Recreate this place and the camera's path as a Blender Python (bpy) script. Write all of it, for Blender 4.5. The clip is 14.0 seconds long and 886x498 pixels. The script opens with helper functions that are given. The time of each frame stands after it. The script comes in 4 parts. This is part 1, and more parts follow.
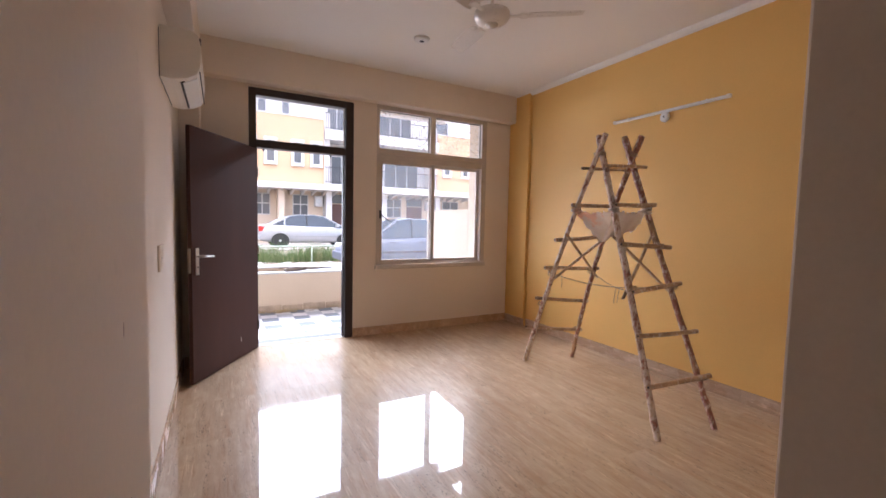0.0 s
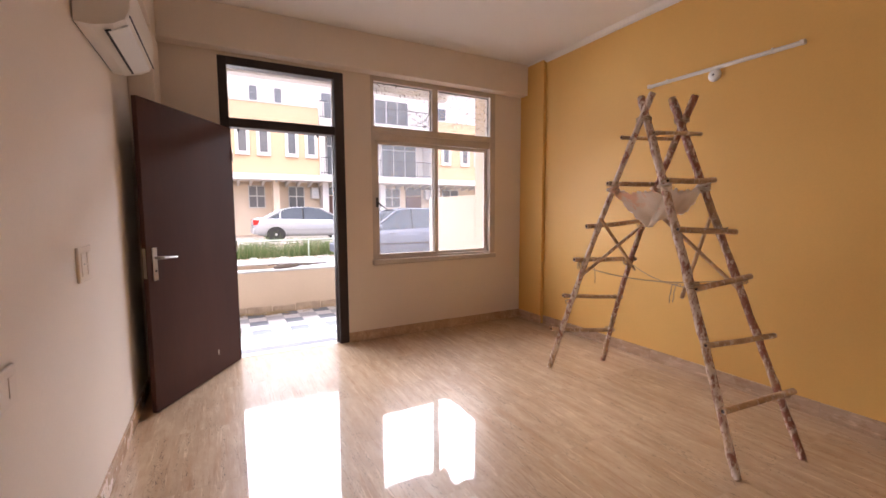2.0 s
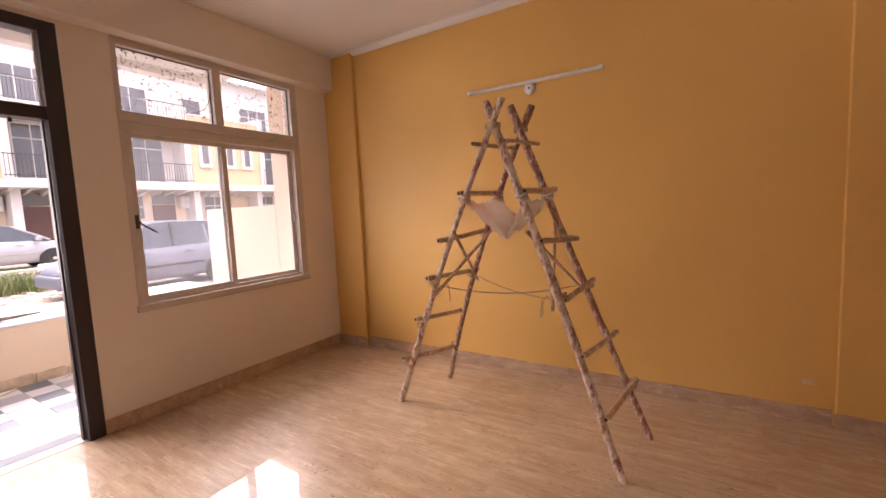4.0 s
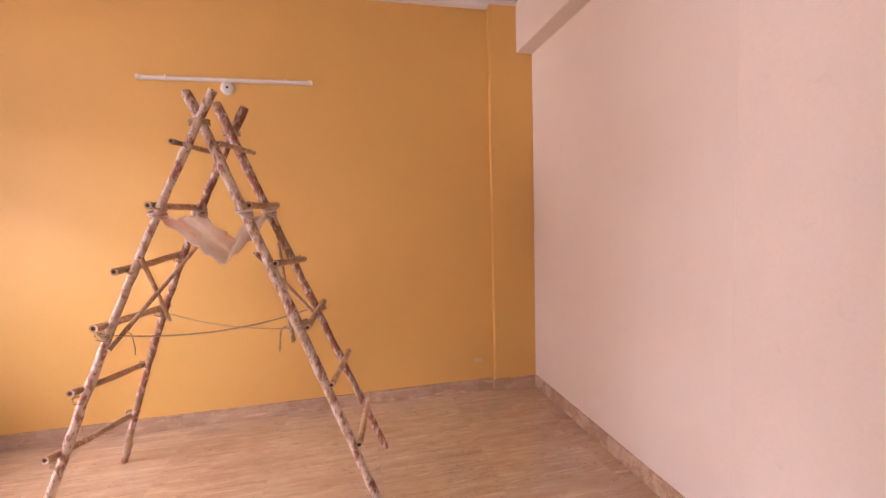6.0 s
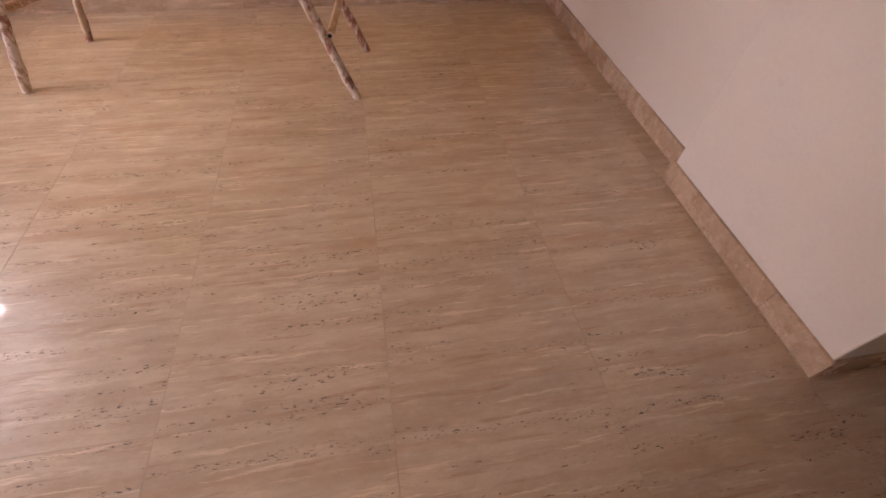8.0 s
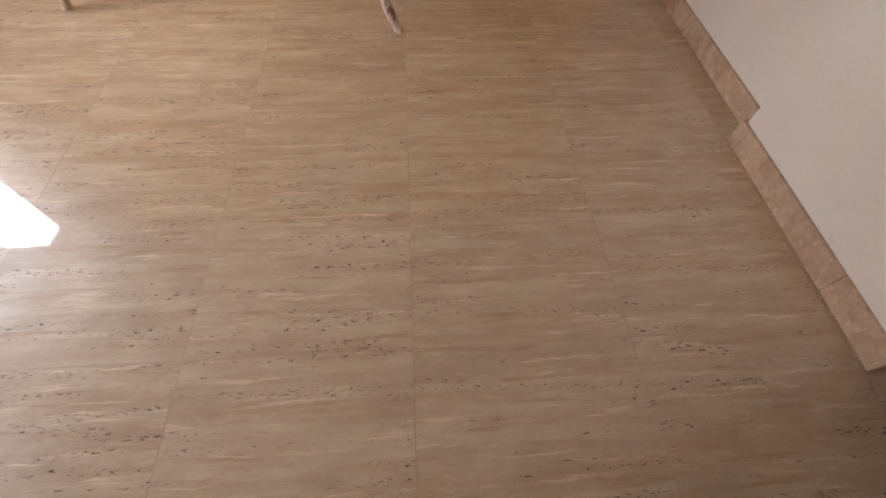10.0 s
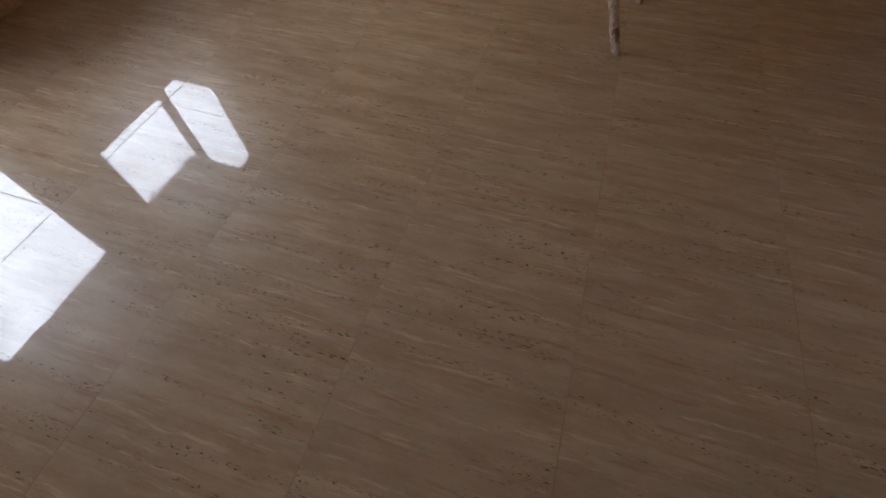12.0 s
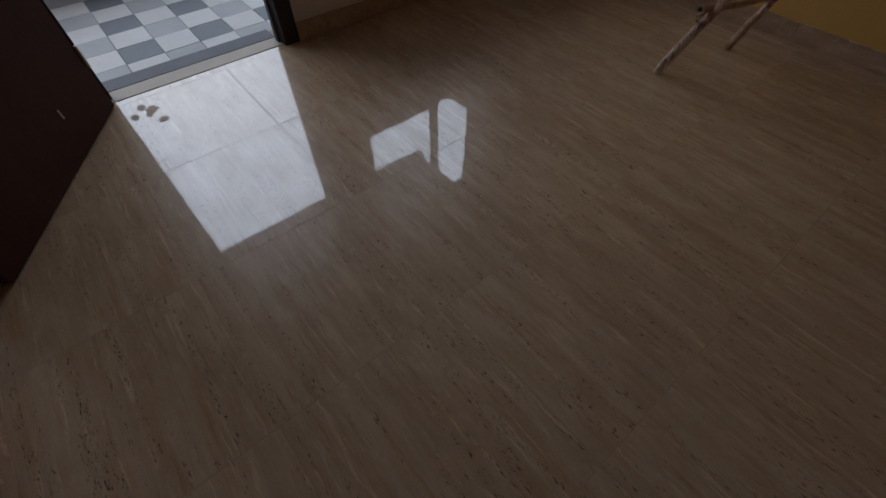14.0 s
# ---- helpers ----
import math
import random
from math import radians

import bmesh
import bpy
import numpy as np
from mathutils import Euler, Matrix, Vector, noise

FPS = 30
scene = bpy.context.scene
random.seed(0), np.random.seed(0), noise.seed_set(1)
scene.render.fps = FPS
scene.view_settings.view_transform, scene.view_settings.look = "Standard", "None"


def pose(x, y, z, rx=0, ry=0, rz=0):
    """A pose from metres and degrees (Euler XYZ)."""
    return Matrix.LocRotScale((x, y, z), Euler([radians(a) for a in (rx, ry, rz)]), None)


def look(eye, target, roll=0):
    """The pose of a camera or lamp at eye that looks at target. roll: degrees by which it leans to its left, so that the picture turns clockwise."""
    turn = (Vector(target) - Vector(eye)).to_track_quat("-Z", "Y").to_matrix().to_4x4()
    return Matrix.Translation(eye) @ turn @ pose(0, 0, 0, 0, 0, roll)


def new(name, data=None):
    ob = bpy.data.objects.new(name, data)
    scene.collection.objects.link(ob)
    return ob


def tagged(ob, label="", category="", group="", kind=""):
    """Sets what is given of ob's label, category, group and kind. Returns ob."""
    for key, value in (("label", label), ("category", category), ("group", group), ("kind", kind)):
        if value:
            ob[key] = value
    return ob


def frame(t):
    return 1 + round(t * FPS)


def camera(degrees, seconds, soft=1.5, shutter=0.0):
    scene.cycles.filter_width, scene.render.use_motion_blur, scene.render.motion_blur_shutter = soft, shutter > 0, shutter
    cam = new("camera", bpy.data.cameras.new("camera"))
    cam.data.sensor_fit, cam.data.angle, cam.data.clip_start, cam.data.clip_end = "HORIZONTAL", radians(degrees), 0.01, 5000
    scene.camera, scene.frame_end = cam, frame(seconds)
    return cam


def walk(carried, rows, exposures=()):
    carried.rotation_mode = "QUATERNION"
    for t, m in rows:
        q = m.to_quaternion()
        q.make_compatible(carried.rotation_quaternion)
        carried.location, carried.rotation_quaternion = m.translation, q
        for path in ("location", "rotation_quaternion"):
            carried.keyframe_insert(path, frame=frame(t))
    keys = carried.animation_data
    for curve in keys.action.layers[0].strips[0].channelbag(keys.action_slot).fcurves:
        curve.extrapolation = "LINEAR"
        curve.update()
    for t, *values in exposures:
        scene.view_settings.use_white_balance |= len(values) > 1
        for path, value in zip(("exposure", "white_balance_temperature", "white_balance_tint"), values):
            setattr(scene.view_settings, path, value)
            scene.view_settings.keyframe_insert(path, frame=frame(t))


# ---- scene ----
cam = camera(93.6, 14.0, soft=1.6)
PATH = [
    (0, (0.148, -0.265, 1.37), (1.091, 1.494, 1.242), 1.2),
    (0.5, (0.14, -0.217, 1.357), (1.146, 1.506, 1.217), 1.3),
    (0.7, (0.147, -0.186, 1.376), (1.162, 1.53, 1.216), 0.7),
    (1, (0.245, -0.084, 1.319), (1.219, 1.657, 1.175), 0.1),
    (1.5, (0.366, 0.091, 1.321), (1.139, 1.927, 1.147), 0.6),
    (2, (0.372, 0.303, 1.349), (1.313, 2.059, 1.17), -0.3),
    (2.2, (0.349, 0.366, 1.357), (1.374, 2.074, 1.186), -1.1),
    (4.3, (0.481, 1.131, 1.445), (2.242, 2.062, 1.269), -1.9),
    (4.5, (0.532, 1.189, 1.419), (2.34, 2.029, 1.257), -1.5),
    (5, (0.58, 1.332, 1.408), (2.55, 1.636, 1.248), -2.1),
    (5.5, (0.558, 1.448, 1.449), (2.528, 1.146, 1.279), -2.0),
    (6, (0.55, 1.437, 1.444), (2.496, 1.003, 1.29), -1.7),
    (6.5, (0.54, 1.402, 1.418), (2.48, 0.972, 1.197), -1.4),
    (7, (0.574, 1.356, 1.338), (2.361, 0.986, 0.519), -0.3),
    (7.5, (0.626, 1.332, 1.239), (2.029, 1.031, -0.154), 2.6),
    (7.7, (0.626, 1.295, 1.22), (1.921, 0.987, -0.272), 3.6),
    (9.8, (0.668, 1.285, 1.144), (1.724, 1.161, -0.551), 3.4),
    (10, (0.662, 1.293, 1.141), (1.719, 1.185, -0.554), 2.6),
    (10.5, (0.656, 1.336, 1.161), (1.695, 1.25, -0.546), 2.3),
    (11, (0.643, 1.398, 1.172), (1.673, 1.388, -0.543), 1.3),
    (11.5, (0.621, 1.472, 1.182), (1.649, 1.665, -0.522), -2.2),
    (12, (0.596, 1.559, 1.197), (1.602, 1.903, -0.496), -1.2),
    (12.5, (0.568, 1.654, 1.225), (1.53, 2.224, -0.434), -5.1),
    (13, (0.53, 1.764, 1.227), (1.491, 2.411, -0.404), -2.9),
    (13.5, (0.525, 1.883, 1.217), (1.44, 2.644, -0.391), 0.1),
    (14, (0.588, 2.061, 1.219), (1.36, 2.988, -0.376), 0.3),
]
EXPOSURES = [
    (0.0, 2.95, 5700, 17), (1.0, 3.05, 6000, 19), (2.2, 2.95, 6350, 22), (4.3, 2.9, 7150, 36), (5.0, 2.85, 7500, 47), (5.5, 3.6, 6650, 38), (6.5, 3.4, 6600, 41),
    (7.5, 2.9, 6500, 36), (9.8, 3.0, 5800, 11), (11.0, 2.4, 5850, 10), (12.0, 1.45, 5850, 10), (13.0, 0.4, 5700, 11), (14.0, 0.15, 5700, 10)]
walk(cam, [(t, look(eye, target, roll)) for t, eye, target, roll in PATH], EXPOSURES)

# ---- world and sun: a bright, thinly overcast sky ----
world = bpy.data.worlds.new("sky")
scene.world = world
world.use_nodes = True
sky = world.node_tree.nodes.new("ShaderNodeTexSky")
sky.sky_type = "NISHITA"
sky.sun_disc = False
sky.sun_elevation, sky.sun_rotation = radians(58), radians(200)
sky.dust_density, sky.air_density = 4.0, 1.0
back = world.node_tree.nodes["Background"]
back.inputs[1].default_value = 0.066
world.node_tree.links.new(sky.outputs[0], back.inputs[0])
sun_data = bpy.data.lights.new("sun", "SUN")
sun_data.energy, sun_data.angle, sun_data.color = 0.18, radians(14), (1.0, 0.95, 0.88)
sun = new("sun", sun_data)
# light comes from above and behind the house
sun.matrix_world = look((0, 0, 30), (-5.6, 15.0, 0.0))
# added lamp over the roofs across the lane, standing in for brighter hazy sky
roof_fill_data = bpy.data.lights.new("hazy_sky", "AREA")
roof_fill_data.shape, roof_fill_data.size, roof_fill_data.size_y = "RECTANGLE", 64.0, 22.0
roof_fill_data.energy, roof_fill_data.color = 10400.0, (0.95, 0.98, 1.0)
roof_fill = new("hazy_sky", roof_fill_data)
roof_fill.matrix_world = pose(12.0, 28.5, 21.8, -90)
# added fill lamp low in the lane, out of view, lifting walls and ceiling
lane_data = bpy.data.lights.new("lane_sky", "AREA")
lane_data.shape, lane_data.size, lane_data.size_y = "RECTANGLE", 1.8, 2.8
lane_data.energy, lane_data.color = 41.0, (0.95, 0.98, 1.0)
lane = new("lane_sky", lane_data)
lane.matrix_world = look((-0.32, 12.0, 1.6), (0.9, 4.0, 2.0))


# ---- materials ----
def node(nt, kind, inputs=None, **props):
    n = nt.nodes.new(kind)
    for k, v in props.items():
        if k == "operation":
            n.operation = v
        elif k == "data_type":
            n.data_type = v
        elif k == "blend_type":
            n.blend_type = v
        elif k == "feature":
            n.feature = v
    for k, v in (inputs or {}).items():
        if isinstance(v, bpy.types.NodeSocket):
            nt.links.new(v, n.inputs[k])
        else:
            n.inputs[k].default_value = v
    return n


def ramp(nt, fac, stops):
    n = nt.nodes.new("ShaderNodeValToRGB")
    while len(n.color_ramp.elements) < len(stops):
        n.color_ramp.elements.new(0.5)
    for e, (p, c) in zip(n.color_ramp.elements, stops):
        e.position = p
        e.color = (*c, 1) if len(c) == 3 else c
    nt.links.new(fac, n.inputs[0])
    return n.outputs[0]


def coords(nt, scale, per_object=0.0):
    """World place stretched by scale, shifted for each object by its random number."""
    g = node(nt, "ShaderNodeNewGeometry")
    vec = g.outputs["Position"]
    if per_object:
        info = node(nt, "ShaderNodeObjectInfo")
        off = node(nt, "ShaderNodeMath", {0: info.outputs["Random"], 1: per_object}, operation="MULTIPLY")
        vec = node(nt, "ShaderNodeVectorMath", {0: vec, 1: off.outputs[0]}, operation="ADD").outputs[0]
    return node(nt, "ShaderNodeVectorMath", {0: vec, 1: scale}, operation="MULTIPLY").outputs[0]


def noise_of(nt, vec, scale, detail=4.0, rough=0.55):
    return node(nt, "ShaderNodeTexNoise", {"Vector": vec, "Scale": scale, "Detail": detail, "Roughness": rough}).outputs["Fac"]


def mix(nt, fac, a, b, blend="MIX"):
    n = nt.nodes.new("ShaderNodeMix")
    n.data_type, n.blend_type = "RGBA", blend
    for i, v in ((0, fac), (6, a), (7, b)):
        if isinstance(v, bpy.types.NodeSocket):
            nt.links.new(v, n.inputs[i])
        else:
            n.inputs[i].default_value = v if i == 0 else (*v, 1)
    return n.outputs[2]


def start(name, rough=0.6, metal=0.0):
    m = bpy.data.materials.new(name)
    m.use_nodes = True
    b = m.node_tree.nodes["Principled BSDF"]
    b.inputs["Roughness"].default_value = rough
    b.inputs["Metallic"].default_value = metal
    return m, m.node_tree, b


def bump(nt, b, height, strength, dist=0.002):
    n = node(nt, "ShaderNodeBump", {"Height": height, "Strength": strength, "Distance": dist})
    nt.links.new(n.outputs[0], b.inputs["Normal"])


def surface(name, c, vary=0.10, big=1.2, fine=60.0, rough=0.6, metal=0.0, relief=0.2, dirt=0.0, dirt_c=(0.2, 0.15, 0.1), scale=(1, 1, 1), per_object=0.0):
    """A plain coloured surface with blotches, grain, relief and some dirt."""
    m, nt, b = start(name, rough, metal)
    vec = coords(nt, scale, per_object)
    n1, n2 = noise_of(nt, vec, big, 5), noise_of(nt, vec, fine, 4)
    dark = tuple(x * (1 - vary) for x in c)
    light = tuple(min(1, x * (1 + vary)) for x in c)
    col = ramp(nt, n1, [(0.3, dark), (0.7, light)])
    col = mix(nt, 0.35, col, ramp(nt, n2, [(0.3, dark), (0.7, light)]))
    if dirt:
        d = ramp(nt, noise_of(nt, vec, big * 5, 8, 0.7), [(0.62, (0, 0, 0)), (0.75, (dirt, dirt, dirt))])
        col = mix(nt, d, col, dirt_c)
    nt.links.new(col, b.inputs["Base Color"])
    r = node(nt, "ShaderNodeMapRange", {0: n2, 3: max(0.03, rough - 0.1), 4: min(1, rough + 0.1)})
    nt.links.new(r.outputs[0], b.inputs["Roughness"])
    if relief:
        bump(nt, b, n2, relief)
    return m


def travertine(name, light, mid, dark, rough, pits=True):
    """Polished travertine-look tile: cloudy bands along y, pale wisps, brown veins, rows of dark pits, a film of dust."""
    m, nt, b = start(name, rough)

    def wavy(scale, shift, amount=0.012):
        g = coords(nt, (1, 1, 1), shift)
        w = node(nt, "ShaderNodeTexNoise", {"Vector": g, "Scale": 9.0, "Detail": 4.0, "Roughness": 0.6}).outputs["Color"]
        w = node(nt, "ShaderNodeVectorMath", {0: w, 1: (amount, amount, 0)}, operation="MULTIPLY").outputs[0]
        v = node(nt, "ShaderNodeVectorMath", {0: g, 1: w}, operation="ADD").outputs[0]
        return node(nt, "ShaderNodeVectorMath", {0: v, 1: scale}, operation="MULTIPLY").outputs[0]

    def scaled(c, k):
        return tuple(min(1, k * x) for x in c)
    band = noise_of(nt, wavy((19, 1.0, 9), 41.0, 0.026), 1.0, 6, 0.62)
    col = ramp(nt, band, [(0.32, scaled(dark, 1.45)), (0.44, mid), (0.56, light), (0.68, scaled(light, 1.14))])
    cloud = noise_of(nt, coords(nt, (2.6, 1.1, 1), 7.0), 1.6, 5, 0.6)
    col = mix(nt, ramp(nt, cloud, [(0.42, (0, 0, 0)), (0.66, (0.60, 0.60, 0.60))]), col, scaled(mid, 0.84))
    pale = noise_of(nt, coords(nt, (2.2, 0.9, 1), 19.0), 2.1, 5, 0.62)
    col = mix(nt, ramp(nt, pale, [(0.48, (0, 0, 0)), (0.68, (0.55, 0.55, 0.55))]), col, scaled(light, 1.10))
    mottle = noise_of(nt, wavy((24, 6.5, 30), 11.0, 0.024), 1.0, 8, 0.70)
    col = mix(nt, 0.32, col, ramp(nt, mottle, [(0.34, scaled(dark, 1.2)), (0.50, mid), (0.62, scaled(light, 1.2))]))
    fleck = noise_of(nt, wavy((120, 44, 60), 17.0), 1.0, 5, 0.68)
    col = mix(nt, 0.09, col, ramp(nt, fleck, [(0.34, dark), (0.58, light)]))
    vein = ramp(nt, noise_of(nt, wavy((44, 2.6, 30), 29.0, 0.016), 1.0, 8, 0.72), [(0.555, (0, 0, 0)), (0.66, (0.58, 0.58, 0.58))])
    col = mix(nt, vein, col, (dark[0] * 1.05, dark[1] * 0.88, dark[2] * 0.72))
    wisp = ramp(nt, noise_of(nt, wavy((50, 3.0, 30), 53.0, 0.02), 1.0, 9, 0.74), [(0.560, (0, 0, 0)), (0.66, (0.88, 0.88, 0.88))])
    col = mix(nt, wisp, col, scaled(light, 1.36))
    grain = noise_of(nt, coords(nt, (1, 0.6, 1), 3.0), 240.0, 4, 0.65)
    col = mix(nt, 0.09, col, ramp(nt, grain, [(0.35, dark), (0.62, light)]))
    if pits:
        gate = ramp(nt, noise_of(nt, wavy((38, 1.6, 9), 23.0, 0.012), 1.0, 3), [(0.55, (0, 0, 0)), (0.585, (1, 1, 1))])
        spot = ramp(nt, noise_of(nt, wavy((210, 48, 60), 5.0, 0.006), 1.0, 4, 0.68), [(0.590, (0, 0, 0)), (0.610, (0.95, 0.95, 0.95))])
        hole = node(nt, "ShaderNodeMath", {0: gate, 1: spot}, operation="MULTIPLY").outputs[0]
        col = mix(nt, hole, col, (0.045, 0.028, 0.02))
    nt.links.new(col, b.inputs["Base Color"])
    smear = noise_of(nt, coords(nt, (1, 1, 1)), 5.0, 7, 0.7)
    r = node(nt, "ShaderNodeMapRange", {0: smear, 1: 0.35, 2: 0.75, 3: rough * 0.5, 4: rough * 2.0})
    nt.links.new(r.outputs[0], b.inputs["Roughness"])
    slow = noise_of(nt, coords(nt, (1, 1, 1), 3.0), 3.2, 2)
    quick = noise_of(nt, coords(nt, (1, 1, 1), 3.0), 17.0, 3, 0.5)
    both = node(nt, "ShaderNodeMath", {0: quick, 1: 0.40}, operation="MULTIPLY").outputs[0]
    both = node(nt, "ShaderNodeMath", {0: slow, 1: both}, operation="ADD").outputs[0]
    bump(nt, b, both, 0.026, 0.01)
    if pits:
        # a polished glaze over the body of the tile, dulled by wiped dust
        b.inputs["Specular IOR Level"].default_value = 0.18
        dust = noise_of(nt, coords(nt, (1, 1, 1), 2.0), 9.0, 8, 0.74)
        level = node(nt, "ShaderNodeMapRange", {0: dust, 1: 0.40, 2: 0.62, 3: 0.084, 4: 0.046})
        shine = node(nt, "ShaderNodeBsdfGlossy", {"Color": (1, 1, 1, 1), "Roughness": r.outputs[0]})
        nt.links.new(b.inputs["Normal"].links[0].from_socket, shine.inputs["Normal"])
        sheen = node(nt, "ShaderNodeBsdfGlossy", {"Color": (1, 1, 1, 1), "Roughness": 0.36})
        body = node(nt, "ShaderNodeMixShader", {0: 0.05, 1: b.outputs[0], 2: sheen.outputs[0]})
        mx = node(nt, "ShaderNodeMixShader", {0: level.outputs[0], 1: body.outputs[0], 2: shine.outputs[0]})
        nt.links.new(mx.outputs[0], nt.nodes["Material Output"].inputs[0])
    return m


def bamboo(name, pale0=0.40, lift=1.0, red0=0.43):
    """Old bamboo, splashed with white, cream and some red paint."""
    m, nt, b = start(name, 0.65)
    vec = coords(nt, (1, 1, 1), 9.0)
    base = ramp(nt, noise_of(nt, vec, 9.0, 5), [(0.3, (0.26 * lift, 0.155 * lift, 0.085 * lift)), (0.55, (0.40 * lift, 0.26 * lift, 0.145 * lift)), (0.75, (0.50 * lift, 0.35 * lift, 0.21 * lift))])
    red = ramp(nt, noise_of(nt, coords(nt, (1, 1, 1), 4.0), 5.0, 4), [(red0, (0, 0, 0)), (red0 + 0.06, (0.85, 0.85, 0.85))])
    col = mix(nt, red, base, (0.30, 0.10, 0.065))
    pale = ramp(nt, noise_of(nt, coords(nt, (1, 1, 0.45), 6.0), 38.0, 8, 0.74), [(pale0, (0, 0, 0)), (pale0 + 0.09, (0.92, 0.92, 0.92))])
    col = mix(nt, pale, col, (0.74, 0.62, 0.50))
    nt.links.new(col, b.inputs["Base Color"])
    bump(nt, b, noise_of(nt, vec, 45.0, 6, 0.7), 0.6, 0.004)
    return m


def glass(name, dust=0.0, specks=0.0, tint=(1, 1, 1)):
    """A real pane: clear glass with a film of dust and paint specks."""
    m, nt, b = start(name, 0.0)
    b.inputs["Base Color"].default_value = (*tint, 1)
    b.inputs["Transmission Weight"].default_value = 1.0
    b.inputs["IOR"].default_value = 1.45
    out = nt.nodes["Material Output"]
    shader = b.outputs[0]
    if dust:
        film = node(nt, "ShaderNodeBsdfTranslucent", {"Color": (0.75, 0.76, 0.80, 1)})
        f = node(nt, "ShaderNodeMapRange", {0: noise_of(nt, coords(nt, (1, 1, 1)), 4.0, 6, 0.65), 1: 0.3, 2: 0.7, 3: dust * 0.6, 4: dust * 1.3})
        mx = node(nt, "ShaderNodeMixShader", {0: f.outputs[0], 1: shader, 2: film.outputs[0]})
        shader = mx.outputs[0]
    if specks:
        grime = node(nt, "ShaderNodeBsdfDiffuse", {"Color": (0.16, 0.12, 0.09, 1)})
        f = ramp(nt, noise_of(nt, coords(nt, (1, 1, 1)), 48.0, 3, 0.6), [(0.70 - specks, (0, 0, 0)), (0.715 - specks, (1, 1, 1))])
        mx = node(nt, "ShaderNodeMixShader", {0: f, 1: shader, 2: grime.outputs[0]})
        shader = mx.outputs[0]
    nt.links.new(shader, out.inputs[0])
    return m


M_CREAM = surface("cream wall paint", (0.79, 0.685, 0.58), 0.05, 0.9, 90, 0.62, relief=0.08, dirt=0.10, dirt_c=(0.45, 0.35, 0.26))
M_JAMB = surface("scuffed cream paint", (0.80, 0.69, 0.58), 0.06, 1.4, 80, 0.62, relief=0.1, dirt=0.22, dirt_c=(0.35, 0.24, 0.18))
M_YELLOW = surface("yellow wall paint", (0.77, 0.452, 0.122), 0.05, 0.8, 80, 0.58, relief=0.1, dirt=0.05, dirt_c=(0.5, 0.3, 0.1))
M_WHITE = surface("white ceiling paint", (0.84, 0.80, 0.755), 0.03, 0.7, 70, 0.75, relief=0.06)
M_PLASTER = surface("bare chipped plaster", (0.42, 0.30, 0.25), 0.2, 9, 120, 0.9, relief=0.8)
M_TILE = travertine("polished beige travertine tile", (0.585, 0.428, 0.280), (0.50, 0.341, 0.212), (0.335, 0.195, 0.103), 0.030)
M_SKIRT = travertine("skirting tile", (0.57, 0.395, 0.265), (0.48, 0.32, 0.205), (0.34, 0.21, 0.125), 0.25, pits=False)
M_GROUT = surface("brown grout", (0.43, 0.31, 0.205), 0.2, 5, 80, 0.9)
M_DOOR = surface("dark brown laminate", (0.078, 0.036, 0.028), 0.18, 2.0, 60, 0.62, relief=0.05, dirt=0.15, dirt_c=(0.10, 0.07, 0.06), scale=(1, 1, 0.15))
M_DOOR.node_tree.nodes["Principled BSDF"].inputs["Specular IOR Level"].default_value = 0.10
M_DFRAME = surface("dark brown painted frame", (0.032, 0.019, 0.017), 0.2, 6, 50, 0.5, relief=0.2, dirt=0.2, dirt_c=(0.1, 0.08, 0.07))
M_WFRAME = surface("dusty painted window frame", (0.58, 0.50, 0.43), 0.12, 5, 70, 0.55, relief=0.15, dirt=0.35, dirt_c=(0.28, 0.21, 0.16))
M_WDARK = surface("dark rubber seal", (0.06, 0.05, 0.045), 0.2, 6, 60, 0.6)
M_COVER = surface("yellow-smeared plastic", (0.76, 0.55, 0.27), 0.12, 20, 90, 0.5, relief=0.1)
M_STEEL = surface("brushed steel", (0.56, 0.52, 0.48), 0.1, 8, 200, 0.3, 1.0, relief=0.03)
M_PLASTIC = surface("off-white plastic", (0.80, 0.74, 0.66), 0.03, 3, 40, 0.35, relief=0.02)
M_SWITCH = surface("cream switch plastic", (0.78, 0.67, 0.56), 0.04, 6, 60, 0.5, relief=0.03, dirt=0.3, dirt_c=(0.40, 0.29, 0.21))
M_PLASTIC2 = surface("white plastic", (0.82, 0.80, 0.77), 0.03, 3, 40, 0.4, relief=0.02)
M_BLACK = surface("black plastic", (0.015, 0.014, 0.014), 0.2, 5, 60, 0.5, relief=0.05)
M_FAN = surface("ivory enamel", (0.70, 0.64, 0.57), 0.04, 4, 50, 0.3, relief=0.02)
M_BAMBOO = bamboo("paint-splashed bamboo", 0.44, 1.25, 0.45)
M_RUNG = bamboo("tan bamboo, little painted", 0.52, 1.5, 0.68)
M_REAR = bamboo("worn red-brown bamboo", 0.50, 1.1)
M_PITH = surface("dark hollow bamboo end", (0.05, 0.03, 0.02), 0.3, 30, 90, 0.9)
M_ROPE = surface("coir rope", (0.42, 0.30, 0.19), 0.3, 60, 260, 0.95, relief=0.8)
M_CLOTH, cloth_nt, cloth_b = start("paint-stained sackcloth", 0.95)
cloth_vec = coords(cloth_nt, (1, 1, 1))
cloth_col = ramp(cloth_nt, noise_of(cloth_nt, cloth_vec, 11.0, 6, 0.65), [(0.3, (0.74, 0.64, 0.55)), (0.55, (0.87, 0.80, 0.73)), (0.75, (0.90, 0.85, 0.79))])
